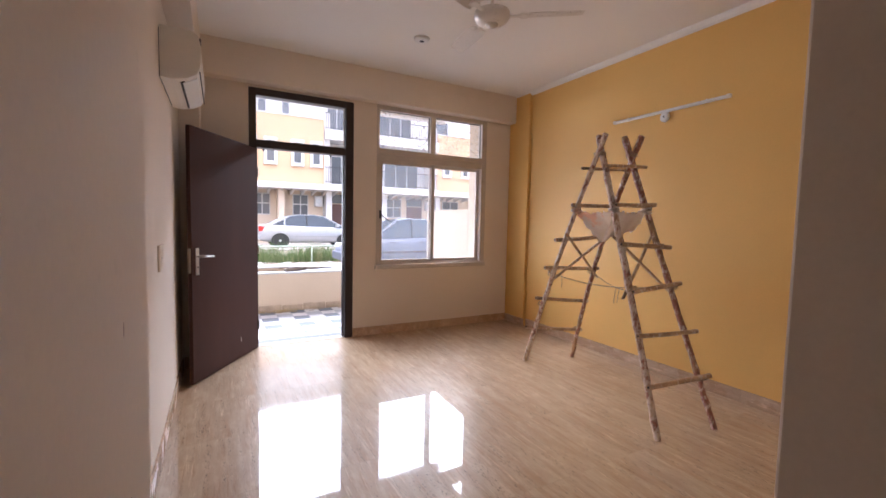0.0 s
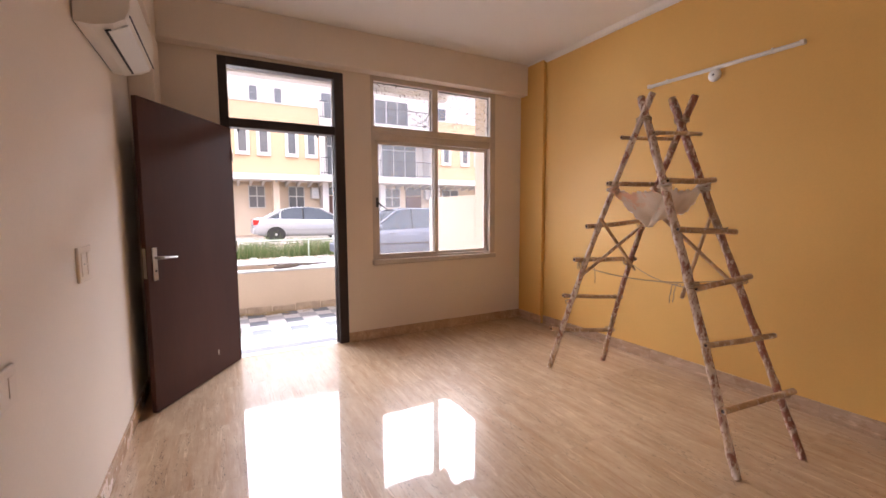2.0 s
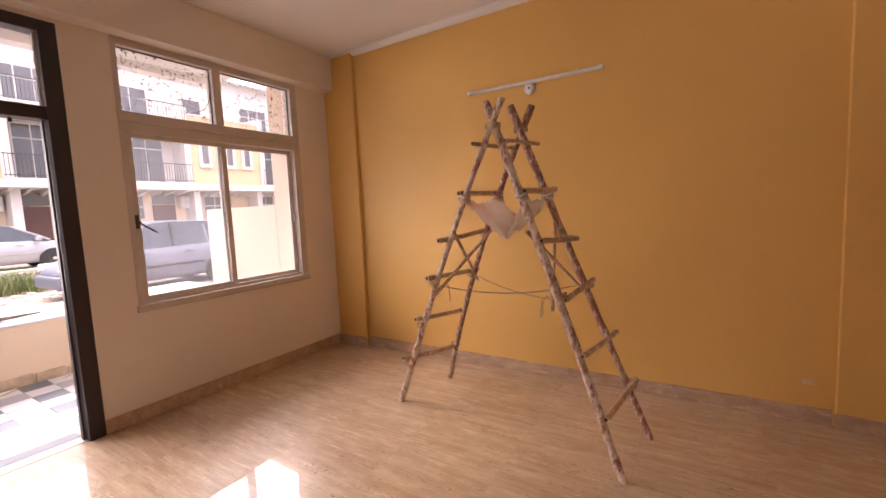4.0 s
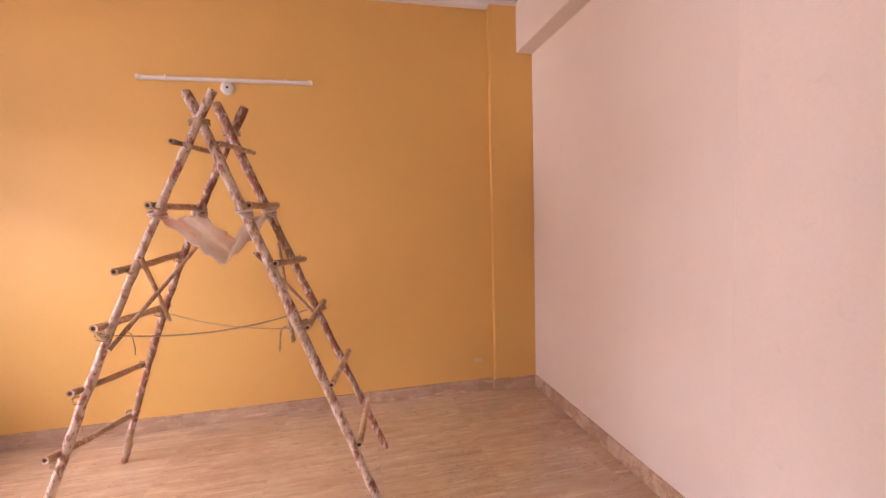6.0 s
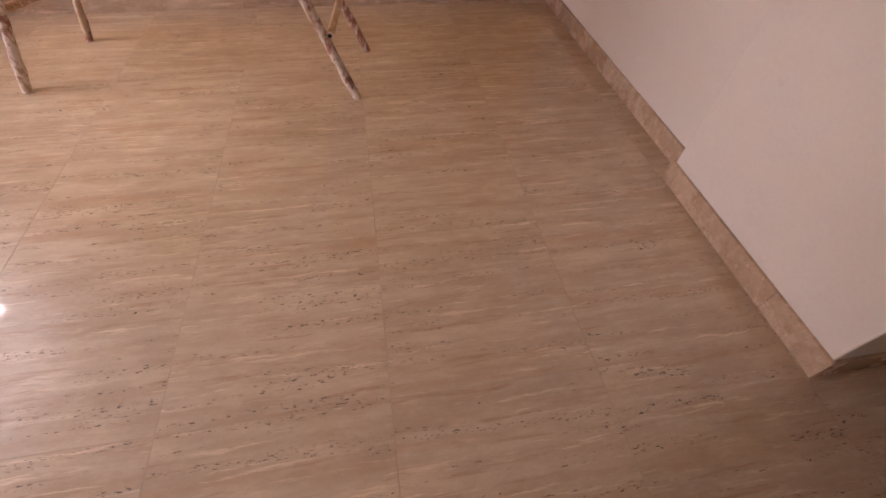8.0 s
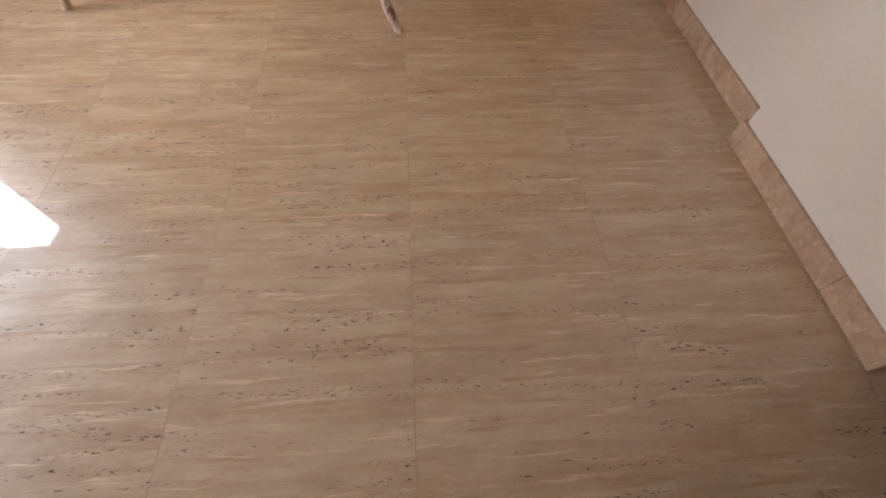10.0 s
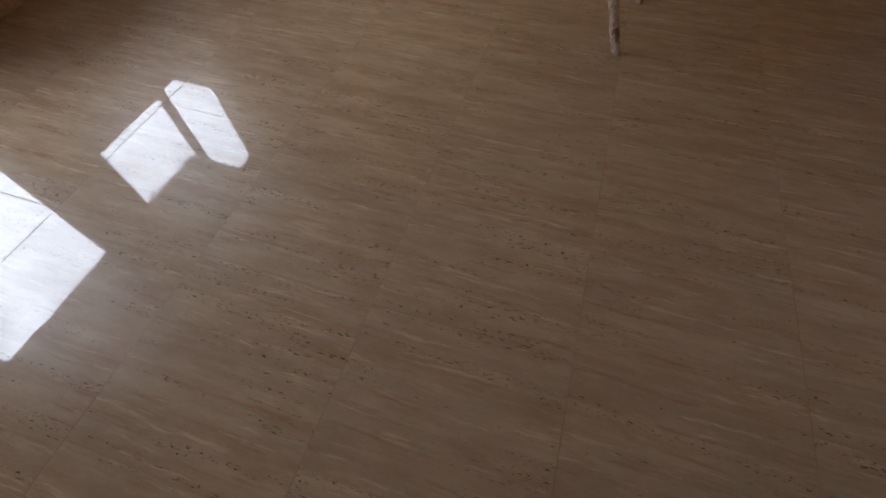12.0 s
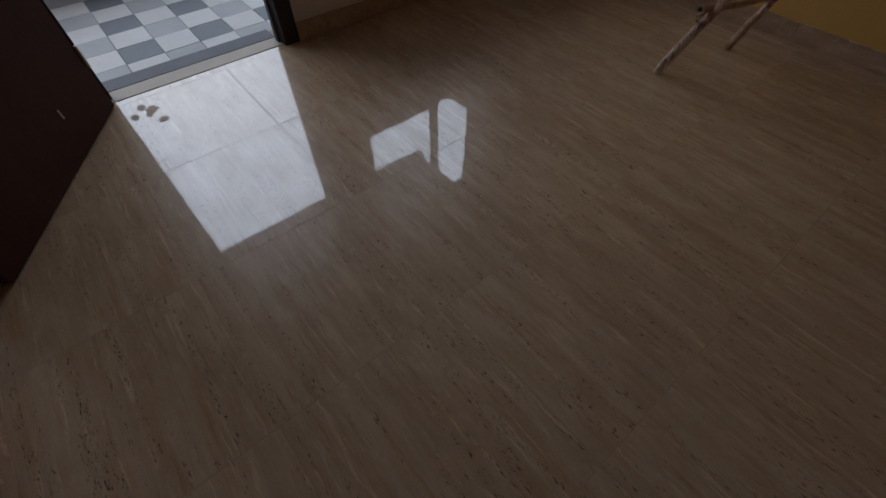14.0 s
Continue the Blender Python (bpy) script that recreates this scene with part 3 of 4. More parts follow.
# ---- air conditioner on the west wall ----
def air_conditioner():
    ac = thing("air_conditioner", "off-white split air conditioner fixed high on the cream wall", "air conditioner", at=(WX, 3.18, 2.2))
    inv = Matrix.Translation((-WX, -3.18, -2.2))
    y0, y1 = 2.775, 3.585

    def put(name, bm, mat, parent=ac, label="", smooth=False):
        bmesh.ops.transform(bm, matrix=inv, verts=bm.verts)
        return part(name, bm, mat, parent, label, smooth)
    prof = [(WX + 0.006, 2.205), (-0.10, 2.198), (-0.02, 2.215), (0.030, 2.245), (0.048, 2.285), (0.055, 2.36), (0.052, 2.44), (0.040, 2.485), (0.0, 2.505), (WX + 0.006, 2.505)]
    body = extrude_profile(prof, "y", y0 + 0.012, y1 - 0.012)
    put("body", body, M_PLASTIC)
    for a, b in ((y0, y0 + 0.012), (y1 - 0.012, y1)):
        put("end_cap", extrude_profile([(x - 0.002 if x > -0.1 else x, z) for x, z in prof], "y", a, b), M_PLASTIC)
    put("outlet", extrude_profile([(-0.060, 2.203), (-0.058, 2.1975), (-0.034, 2.2055), (-0.036, 2.214)], "y", y0 + 0.06, y1 - 0.06), M_BLACK, label="dark air outlet slot")
    put("louver", extrude_profile([(-0.046, 2.2045), (-0.045, 2.1975), (0.030, 2.236), (0.034, 2.246)], "y", y0 + 0.065, y1 - 0.065), M_PLASTIC2, label="closed white louver")
    put("front_seam", extrude_profile([(0.045, 2.262), (0.051, 2.260), (0.052, 2.264), (0.046, 2.266)], "y", y0 + 0.002, y1 - 0.002), M_BLACK)
    put("display", box(0.046, y0 + 0.03, 2.455, 0.055, y0 + 0.10, 2.478, 0.002), M_BLACK, label="small dark display window")
    put("mounting_plate", box(WX, y0 + 0.03, 2.21, WX + 0.006, y1 - 0.03, 2.50), M_BLACK)
    return ac


air_conditioner()


# ---- ceiling fan, rose, tube light, switches ----
def ceiling_fan():
    fan = thing("ceiling_fan", "ivory three-blade ceiling fan at rest", "fan", at=(1.78, 2.15, TOP))
    part("canopy", lathe([(0.03, -0.09), (0.05, -0.07), (0.065, -0.02), (0.065, 0.0)], 24), M_FAN, fan, smooth=True)
    part("rod", lathe([(0.012, -0.32), (0.012, -0.05)], 12), M_FAN, fan)
    part("motor", lathe([(0.02, -0.385), (0.06, -0.38), (0.105, -0.362), (0.122, -0.335), (0.118, -0.305), (0.08, -0.285), (0.03, -0.275)], 32), M_FAN, fan, smooth=True)
    part("cap", lathe([(0.012, -0.402), (0.03, -0.398), (0.042, -0.388), (0.045, -0.375)], 24), M_STEEL, fan, "polished bottom cap", True)
    for k in range(3):
        rot = Matrix.Rotation(radians(-36 + 120 * k), 4, "Z")
        bm = bmesh.new()
        xs = [0.19, 0.24, 0.36, 0.48, 0.565, 0.60]
        ws = [0.052, 0.060, 0.062, 0.060, 0.056, 0.044]
        tops, bots = [], []
        for x, w in zip(xs, ws):
            row = []
            for j in range(5):
                u = -1 + j * 0.5
                row.append((x, u * w, -0.33 + u * w * 0.22 + 0.006 * (1 - u * u)))
            tops.append([bm.verts.new(p) for p in row])
            bots.append([bm.verts.new((p[0], p[1], p[2] - 0.003)) for p in row])
        for i in range(len(xs) - 1):
            for j in range(4):
                bm.faces.new((tops[i][j], tops[i + 1][j], tops[i + 1][j + 1], tops[i][j + 1]))
                bm.faces.new((bots[i][j + 1], bots[i + 1][j + 1], bots[i + 1][j], bots[i][j]))
            bm.faces.new((tops[i][0], bots[i][0], bots[i + 1][0], tops[i + 1][0]))
            bm.faces.new((tops[i + 1][4], bots[i + 1][4], bots[i][4], tops[i][4]))
        bm.faces.new(tops[0] + list(reversed(bots[0])))
        bm.faces.new(list(reversed(tops[-1])) + bots[-1])
        bmesh.ops.recalc_face_normals(bm, faces=bm.faces)
        bmesh.ops.transform(bm, matrix=rot, verts=bm.verts)
        blade = part("blade", bm, M_FAN, fan)
        arm = boxes((0.10, -0.016, -0.338, 0.245, 0.016, -0.330), (0.19, -0.034, -0.339, 0.235, 0.034, -0.333), bevel=0.002)
        bmesh.ops.transform(arm, matrix=rot, verts=arm.verts)
        part("blade_arm", arm, M_FAN, blade)
    return fan


ceiling_fan()


def ceiling_rose():
    rose = thing("ceiling_rose", "round white ceiling rose with a dark cable hole", "ceiling rose", at=(1.84, 3.40, TOP))
    part("plate", lathe([(0.050, -0.026), (0.066, -0.022), (0.074, -0.008), (0.074, 0.0)], 32), M_PLASTIC2, rose, smooth=True)
    part("hole", lathe([(0.022, -0.0285), (0.022, -0.020)], 20), M_BLACK, rose, "dark cable hole")
    return rose


ceiling_rose()


def tube_light():
    y0, y1, z = 1.65, 2.768, 2.428
    lamp = thing("tube_light", "slim white tube light fixed flat on the yellow wall, unlit", "tube light", at=(EX, (y0 + y1) / 2, z))
    inv = Matrix.Translation((-EX, -(y0 + y1) / 2, -z))

    def put(name, bm, mat, label=""):
        bmesh.ops.transform(bm, matrix=inv, verts=bm.verts)
        part(name, bm, mat, lamp, label)
    put("body", box(EX - 0.022, y0 + 0.02, z - 0.013, EX, y1 - 0.02, z + 0.013, 0.003), M_PLASTIC2)
    put("diffuser", extrude_profile([(EX - 0.022, z - 0.011), (EX - 0.031, z - 0.007), (EX - 0.034, z), (EX - 0.031, z + 0.007), (EX - 0.022, z + 0.011)], "y", y0 + 0.03, y1 - 0.03), M_PLASTIC2, "white diffuser")
    for a, b in ((y0, y0 + 0.03), (y1 - 0.03, y1)):
        put("end_cap", box(EX - 0.036, a, z - 0.015, EX, b, z + 0.015, 0.004), M_PLASTIC)
    for y in (y0 + 0.18, y1 - 0.18):
        put("clip", box(EX - 0.036, y - 0.005, z - 0.015, EX, y + 0.005, z + 0.015), M_PLASTIC2)


tube_light()


def wall_rose():
    rose = thing("wall_rose", "round white cable rose on the yellow wall", "cable rose", at=(EX, 2.215, 2.378))
    m = Matrix.Rotation(-math.pi / 2, 4, "Y")
    part("base", lathe([(0.047, 0.0), (0.047, 0.008), (0.038, 0.020), (0.020, 0.024)], 28, m), M_PLASTIC2, rose, smooth=True)
    part("hole", lathe([(0.008, 0.020), (0.008, 0.026)], 14, m), M_BLACK, rose)


wall_rose()


def socket_low():
    s = thing("wall_socket", "small painted-over socket plate low on the yellow wall", "socket", at=(EX, 0.445, 0.262))
    part("plate", box(-0.006, -0.045, -0.03, 0, 0.045, 0.03, 0.002), M_YELLOW, s)
    part("cover", box(-0.009, -0.03, -0.018, -0.006, 0.03, 0.018, 0.001), M_COVER, s, "paint-smeared cover")


socket_low()


def switchboard(name, label, y0, y1, z0, z1, cells):
    yc, zc = (y0 + y1) / 2, (z0 + z1) / 2
    s = thing(name, label, "switch", "wall switches", at=(WX, yc, zc))
    hy, hz = (y1 - y0) / 2, (z1 - z0) / 2
    part("plate", box(0, -hy, -hz, 0.012, hy, hz, 0.003), M_SWITCH, s)
    for (a, b, c, d, hole) in cells:
        part("rocker", box(0.012, a, b, 0.0145, c, d, 0.001), M_SWITCH, s)
        if hole:
            for dy in (-0.010, 0.010):
                part("socket_hole", lathe([(0.0022, 0), (0.0022, 0.002)], 10, Matrix.Translation((0.0133, (a + c) / 2 + dy, (b + d) / 2)) @ Matrix.Rotation(math.pi / 2, 4, "Y")), M_BLACK, s)
    return s


switchboard("switchboard", "wide cream switchboard with sockets on the cream wall", 1.555, 1.875, 0.822, 0.932,
            [(-0.14, -0.04, -0.06, 0.04, True), (-0.045, -0.03, -0.015, 0.03, False), (-0.005, -0.03, 0.025, 0.03, False), (0.045, -0.035, 0.09, 0.035, False), (0.105, -0.03, 0.135, 0.03, False)])
switchboard("switch_plate", "small upright cream switch plate on the cream wall", 2.545, 2.745, 1.055, 1.205,
            [(-0.07, -0.05, 0.0, 0.05, True), (0.015, 0.0, 0.07, 0.05, False), (0.015, -0.05, 0.07, -0.008, False)])


# ---- bamboo trestle ladder ----
FEET = {"a": Vector((2.844, 2.964, 0.000)), "b": Vector((3.373, 2.850, 0.000)), "c": Vector((3.102, 1.274, 0.000)), "d": Vector((2.607, 1.355, 0.000))}
HEADS = {"a": Vector((2.812, 2.053, 2.089)), "b": Vector((3.149, 1.985, 2.098)), "c": Vector((3.115, 2.124, 2.107)), "d": Vector((2.898, 2.201, 2.103))}
BOW = {"a": Vector((0.0, 0.028, 0.012)), "b": Vector((-0.01, 0.05, 0.02)), "c": Vector((0.0, 0.006, 0.0)), "d": Vector((0.0, -0.012, 0.0))}


def on_pole(k, s):
    return FEET[k].lerp(HEADS[k], s) + BOW[k] * (4 * s * (1 - s))


def trestle():
    lad = thing("trestle_ladder", "paint-splashed bamboo trestle ladder lashed with rope, standing on the tiles", "ladder", at=(2.95, 2.1, 0))
    inv = Matrix.Translation((-2.95, -2.1, 0))
    rng = random.Random(21)

    def put(name, bm, mat, parent=lad, label="", smooth=True):
        bmesh.ops.transform(bm, matrix=inv, verts=bm.verts)
        return part(name, bm, mat, parent, label, smooth)
    for k in "abcd":
        n = 40
        pts, rad = [], []
        knots = [0.06 + 0.13 * j + rng.uniform(-0.02, 0.02) for j in range(8)]
        for i in range(n + 1):
            s = i / n
            pts.append(on_pole(k, s) + Vector((rng.uniform(-1, 1), rng.uniform(-1, 1), 0)) * 0.0022)
            r = 0.0215 + 0.0030 * math.sin(3.0 * s + ord(k)) + rng.uniform(-0.0008, 0.0008)
            if min(abs(s - q) for q in knots) < 0.014:
                r += 0.003
            rad.append(r)
        pole = put("pole", tube(pts, rad, 12), M_REAR if k in "bc" else M_BAMBOO)
        d = (pts[-1] - pts[-2]).normalized()
        put("pole_end", tube([pts[-1] - d * 0.001, pts[-1] + d * 0.0015], 0.015, 10), M_PITH, pole, "dark hollow end")
    levels = [0.868, 0.724, 0.579, 0.434, 0.285, 0.142]
    rise = {"a": (0, 0, 0, 0.018, 0.022, 0.021), "d": (0, -0.004, 0, -0.010, 0.003, 0.0)}
    overhang = {"a": (0.058, 0.022, 0.068, 0.090, 0.078, 0.085), "d": (0.02, 0.012, 0.035, 0.012, 0.046, 0.038)}
    for (near, far, side) in (("a", "b", 1), ("d", "c", -1)):
        for i, s in enumerate(levels):
            p, q = on_pole(near, s + rise[near][i]), on_pole(far, s - rng.uniform(-0.010, 0.010))
            # rungs lie on the outer face of the poles
            out = Vector((0, 0.036 * side, 0.018)) if near == "d" or i < 3 else Vector((0, 0.014, 0.020))
            p, q = p + out, q + out
            d = (q - p).normalized()
            over = overhang[near][i]
            p0, q0 = p - d * over, q + d * rng.uniform(0.05, 0.08)
            r = 0.0125 if i == 0 else rng.uniform(0.0150, 0.0175)
            m = (p0 + q0) / 2 + Vector((0, 0, rng.uniform(-0.008, 0.004)))
            rung = put("rung", tube([p0, p0.lerp(m, 0.5), m, m.lerp(q0, 0.5), q0], [r * 1.06, r, r * 1.03, r, r * 1.05], 11), M_RUNG)
            put("rung_end", tube([p0 - d * 0.0015, p0 + d * 0.001], r * 0.58, 9), M_PITH, rung, "dark hollow end")
            put("rung_end", tube([q0 - d * 0.001, q0 + d * 0.0015], r * 0.58, 9), M_PITH, rung, "dark hollow end")
        # thin crossed braces between the third and fourth rungs
        for s0, s1 in ((0.600, 0.425), (0.420, 0.605)):
            p, q = on_pole(near, s0) - Vector((0, 0.026 * side, 0)), on_pole(far, s1) - Vector((0, 0.026 * side, 0))
            d = (q - p).normalized()
            if s0 < s1:
                p, q = p - Vector((0, 0.018 * side, 0)), q - Vector((0, 0.018 * side, 0))
            put("brace", tube([p - d * 0.05, p.lerp(q, 0.5), q + d * 0.06], [0.011, 0.012, 0.010], 9), M_RUNG)
    # rope lashings
    def lash(centre, axis, r, turns, width):
        a = axis.normalized()
        u = a.cross(Vector((0.2, 0.3, 0.9))).normalized()
        v = a.cross(u)
        n = turns * 10
        pts = []
        for i in range(n + 1):
            t = i / n
            pts.append(centre + a * (width * (t - 0.5) + rng.uniform(-0.003, 0.003)) + (u * math.cos(t * turns * math.tau) + v * math.sin(t * turns * math.tau)) * (r + rng.uniform(0, 0.004)))
        return tube(pts, 0.0026, 6)
    for n_, f_ in (("a", "d"), ("b", "c")):
        c = (on_pole(n_, 0.925) + on_pole(f_, 0.925)) / 2
        put("lashing", lash(c, Vector((0.0, 0.05, 1)), 0.044, 4, 0.028), M_ROPE)
    for k, side in (("a", 1), ("b", 1), ("c", -1), ("d", -1)):
        for s in levels:
            c = on_pole(k, s) + Vector((0, 0.016 * side, 0.008))
            big = s == levels[3]
            put("lashing", lash(c, HEADS[k] - FEET[k], 0.029 if not big else 0.032, 5 if big else 2, 0.04 if big else 0.012), M_ROPE)
    # slack spreader rope between the two ladders, with loose ends
    def sag(p, q, drop, r):
        return tube([p.lerp(q, i / 24) + Vector((0, 0, -drop * 4 * (i / 24) * (1 - i / 24))) for i in range(25)], r, 6)
    put("spreader_rope", sag(on_pole("a", 0.434) + Vector((0, -0.02, 0.0)), on_pole("c", 0.440) + Vector((0, 0.02, 0)), 0.055, 0.0035), M_ROPE)
    put("spreader_rope", sag(on_pole("b", 0.436), on_pole("d", 0.43), 0.035, 0.0025), M_ROPE)
    for k, dx in (("a", 0.02), ("d", -0.03), ("d", -0.012)):
        g = 1 if k == "d" else -1
        p = on_pole(k, 0.434) + Vector((dx - 0.01, 0.04 * g, 0.0))
        pts = [p]
        for i in range(9):
            pts.append(pts[-1] + Vector((rng.uniform(-0.008, 0.004), g * (0.012 - 0.0015 * i) + rng.uniform(-0.004, 0.004), 0.008 - 0.005 * i)))
        put("rope_end", tube(pts, 0.0024, 6), M_ROPE)
    return lad


trestle()


def cloth_sling():
    """Stained sackcloth tied at four corners under the second rungs."""
    ob = thing("cloth_sling", "paint-stained sackcloth sling hanging between the ladder's rungs", "cloth", at=(2.95, 2.1, 1.3))
    inv = Matrix.Translation((-2.95, -2.1, -1.3))
    a, b, c, d = (on_pole(k, 0.712) for k in "abcd")
    n = 22
    rng = random.Random(3)
    bm = bmesh.new()
    grid = []
    for i in range(n + 1):
        row = []
        u = i / n
        for j in range(n + 1):
            v = j / n
            p = a.lerp(d, v).lerp(b.lerp(c, v), u)
            belly = (v / 0.62 if v < 0.62 else (1 - v) / 0.38)
            belly = math.sin(math.pi / 2 * belly) * 0.45 + belly * 0.55
            p = p + Vector((0, 0, -(0.26 - 0.08 * u) * belly - 0.025 * 4 * u * (1 - u) * (1 - belly)))
            p.y -= 0.03 * belly * (1 - u)
            # gathered towards the near edge, loose folds
            p.z += 0.010 * math.sin(13 * u + 5 * v) * (0.3 + belly) + 0.006 * noise.noise(Vector((9 * u, 9 * v, 2)))
            p.x += 0.012 * noise.noise(Vector((6 * u, 6 * v, 7)))
            if j in (0, n) or i in (0, n):
                p += Vector((rng.uniform(-1, 1), rng.uniform(-1, 1), rng.uniform(-1, 1))) * 0.012
            row.append(bm.verts.new(p))
        grid.append(row)
    for i in range(n):
        for j in range(n):
            bm.faces.new((grid[i][j], grid[i + 1][j], grid[i + 1][j + 1], grid[i][j + 1]))
    bmesh.ops.solidify(bm, geom=list(bm.faces), thickness=0.003)
    bmesh.ops.recalc_face_normals(bm, faces=bm.faces)
    bmesh.ops.transform(bm, matrix=inv, verts=bm.verts)
    part("sheet", bm, M_CLOTH, ob, smooth=True)
    for p in (a, b, c, d):
        bm = bmesh.new()
        for k in range(3):
            ang = [math.tau * i / 12 for i in range(13)]
            add_tube(bm, [p + Vector((0.036 * math.cos(t), 0.036 * math.sin(t), 0.012 * math.sin(t + k) + 0.012 * (k - 1))) for t in ang], 0.008, 6)
        bmesh.ops.transform(bm, matrix=inv, verts=bm.verts)
        part("knot", bm, M_CLOTH, ob, "twisted cloth knot", True)


cloth_sling()


# ---- porch ----
PZ = -0.03
setting("porch_base", box(-1.6, 4.72, -0.6, 3.40, 6.45, PZ - 0.010), M_CONC, "concrete porch slab", "porch")
setting("threshold", box(0.486, 4.625, -0.06, 1.415, 4.745, 0.004, 0.003), M_SILLSTONE, "worn grey granite door threshold", "threshold")
setting("door_sill", box(0.486, 4.514, -0.06, 1.415, 4.623, 0.003, 0.002), M_SILLPALE, "dusty pale stone strip under the open door", "threshold")
setting("porch_slab", boxes((-1.6, 4.72, 3.16, 3.62, 6.34, 3.32), (-1.6, 6.18, 3.08, 3.62, 6.34, 3.16)), M_EXTW, "white painted porch roof slab", "slab")
setting("house_front", boxes((-1.6, 4.60, -0.6, WX - 0.2, 4.72, 3.3), (3.951, 4.60, -0.6, 6.0, 4.72, 3.3), (-1.6, 4.55, 3.3, 6.0, 4.72, 9.5)), M_EXT, "cream rendered house front", "wall")
setting("porch_side_wall", boxes((3.40, 4.72, -0.6, 3.56, 5.04, 3.085), (3.40, 5.04, -0.6, 3.56, 6.42, 1.57), bevel=0.004), M_EXT, "cream rendered side wall of the porch", "wall")
setting("porch_west_wall", boxes((-1.75, 4.72, -0.6, -1.6, 6.42, 1.57)), M_EXT, "cream rendered side wall of the porch", "wall")


def porch_parapet():
    ob = setting("porch_parapet", boxes((-1.75, 6.42, -0.6, 3.56, 6.56, 0.535), (-1.75, 7.25, -0.6, 3.56, 7.42, 0.535), (1.38, 6.56, -0.6, 3.56, 7.25, 0.525), bevel=0.006), M_EXT,
                 "low cream parapet with a built-in planter", "parapet")
    rng = random.Random(2)
    part("coping", boxes((-1.76, 6.405, 0.535, 3.57, 6.575, 0.560), (-1.76, 7.235, 0.535, 3.57, 7.435, 0.560), (1.36, 6.575, 0.526, 3.57, 7.235, 0.557), bevel=0.004), M_EXTW, ob, "white-washed coping")
    part("planter_soil", box(-1.75, 6.56, -0.2, 1.38, 7.25, 0.40), M_SOIL, ob, "dry dark soil")
    # broken plaster strip along the foot
    bm = bmesh.new()
    x = -1.6
    while x < 3.3:
        w = rng.uniform(0.12, 0.34)
        add_box(bm, x, 6.42 - rng.uniform(0.012, 0.028), PZ - 0.01, x + w, 6.43, PZ + rng.uniform(0.07, 0.11), bevel=0.006)
        x += w + rng.uniform(0.002, 0.02)
    part("foot_strip", bm, M_FOOT, ob, "broken stained plaster foot strip")


porch_parapet()


def grass_stuff(name, label, n, region, height, seed, lean=0.3):
    rng = random.Random(seed)
    verts, faces = [], []
    for _ in range(n):
        x, y, z = region(rng)
        h = height * (0.22 + 0.78 * rng.random() ** 1.5) * (0.75 + 0.5 * noise.noise(Vector((x * 0.8, y * 0.8, 3))))
        a = rng.uniform(0, math.tau)
        w = rng.uniform(0.0035, 0.008)
        dx, dy = math.cos(a), math.sin(a)
        lx, ly = rng.uniform(-lean, lean) * h, rng.uniform(-lean, lean) * h
        k = len(verts)
        verts += [(x - dx * w, y - dy * w, z), (x + dx * w, y + dy * w, z), (x + lx * 0.4 + dx * w * 0.7, y + ly * 0.4 + dy * w * 0.7, z + h * 0.6), (x + lx * 0.4 - dx * w * 0.7, y + ly * 0.4 - dy * w * 0.7, z + h * 0.6), (x + lx, y + ly, z + h)]
        faces += [(k, k + 1, k + 2, k + 3), (k + 3, k + 2, k + 4)]
    me = bpy.data.meshes.new(name)
    me.from_pydata(verts, [], faces)
    me.materials.append(M_GRASS)
    return tagged(new(name, me), label, "grass", kind="stuff")


def stick_and_straw():
    s = thing("dead_branch", "grey dead branch lying on the parapet coping", "branch", at=(1.3, 6.6, 0.56))
    part("stem", tube([(-0.28, -0.08, 0.012), (-0.12, -0.05, 0.03), (0.05, 0.02, 0.035), (0.30, 0.14, 0.02), (0.52, 0.22, 0.012)], [0.030, 0.034, 0.026, 0.016, 0.007], 8), M_WOOD, s)
    part("twig", tube([(-0.12, -0.05, 0.03), (-0.25, 0.06, 0.05), (-0.34, 0.12, 0.03)], [0.012, 0.008, 0.004], 6), M_WOOD, s)
    part("twig", tube([(0.05, 0.02, 0.03), (0.10, -0.07, 0.045), (0.2, -0.1, 0.02)], [0.012, 0.007, 0.003], 6), M_WOOD, s)
    rng = random.Random(31)
    bm = bmesh.new()
    for _ in range(46):
        x, y = rng.uniform(0.2, 1.2) if rng.random() < 0.8 else rng.uniform(-0.5, 2.5), rng.uniform(6.26, 6.40)
        a = rng.uniform(-0.9, 0.9)
        L = rng.uniform(0.05, 0.16)
        add_tube(bm, [(x - L * math.cos(a), min(6.39, y - L * 0.4 * math.sin(a)), PZ + 0.004), (x, y, PZ + rng.uniform(0.01, 0.04)), (x + L * math.cos(a), min(6.39, y + L * 0.4 * math.sin(a)), PZ + 0.005)], 0.004, 5)
    tagged(part("straw_litter", bm, M_STRAW), "dry straw and twigs swept along the parapet foot", "litter", kind="stuff")


stick_and_straw()


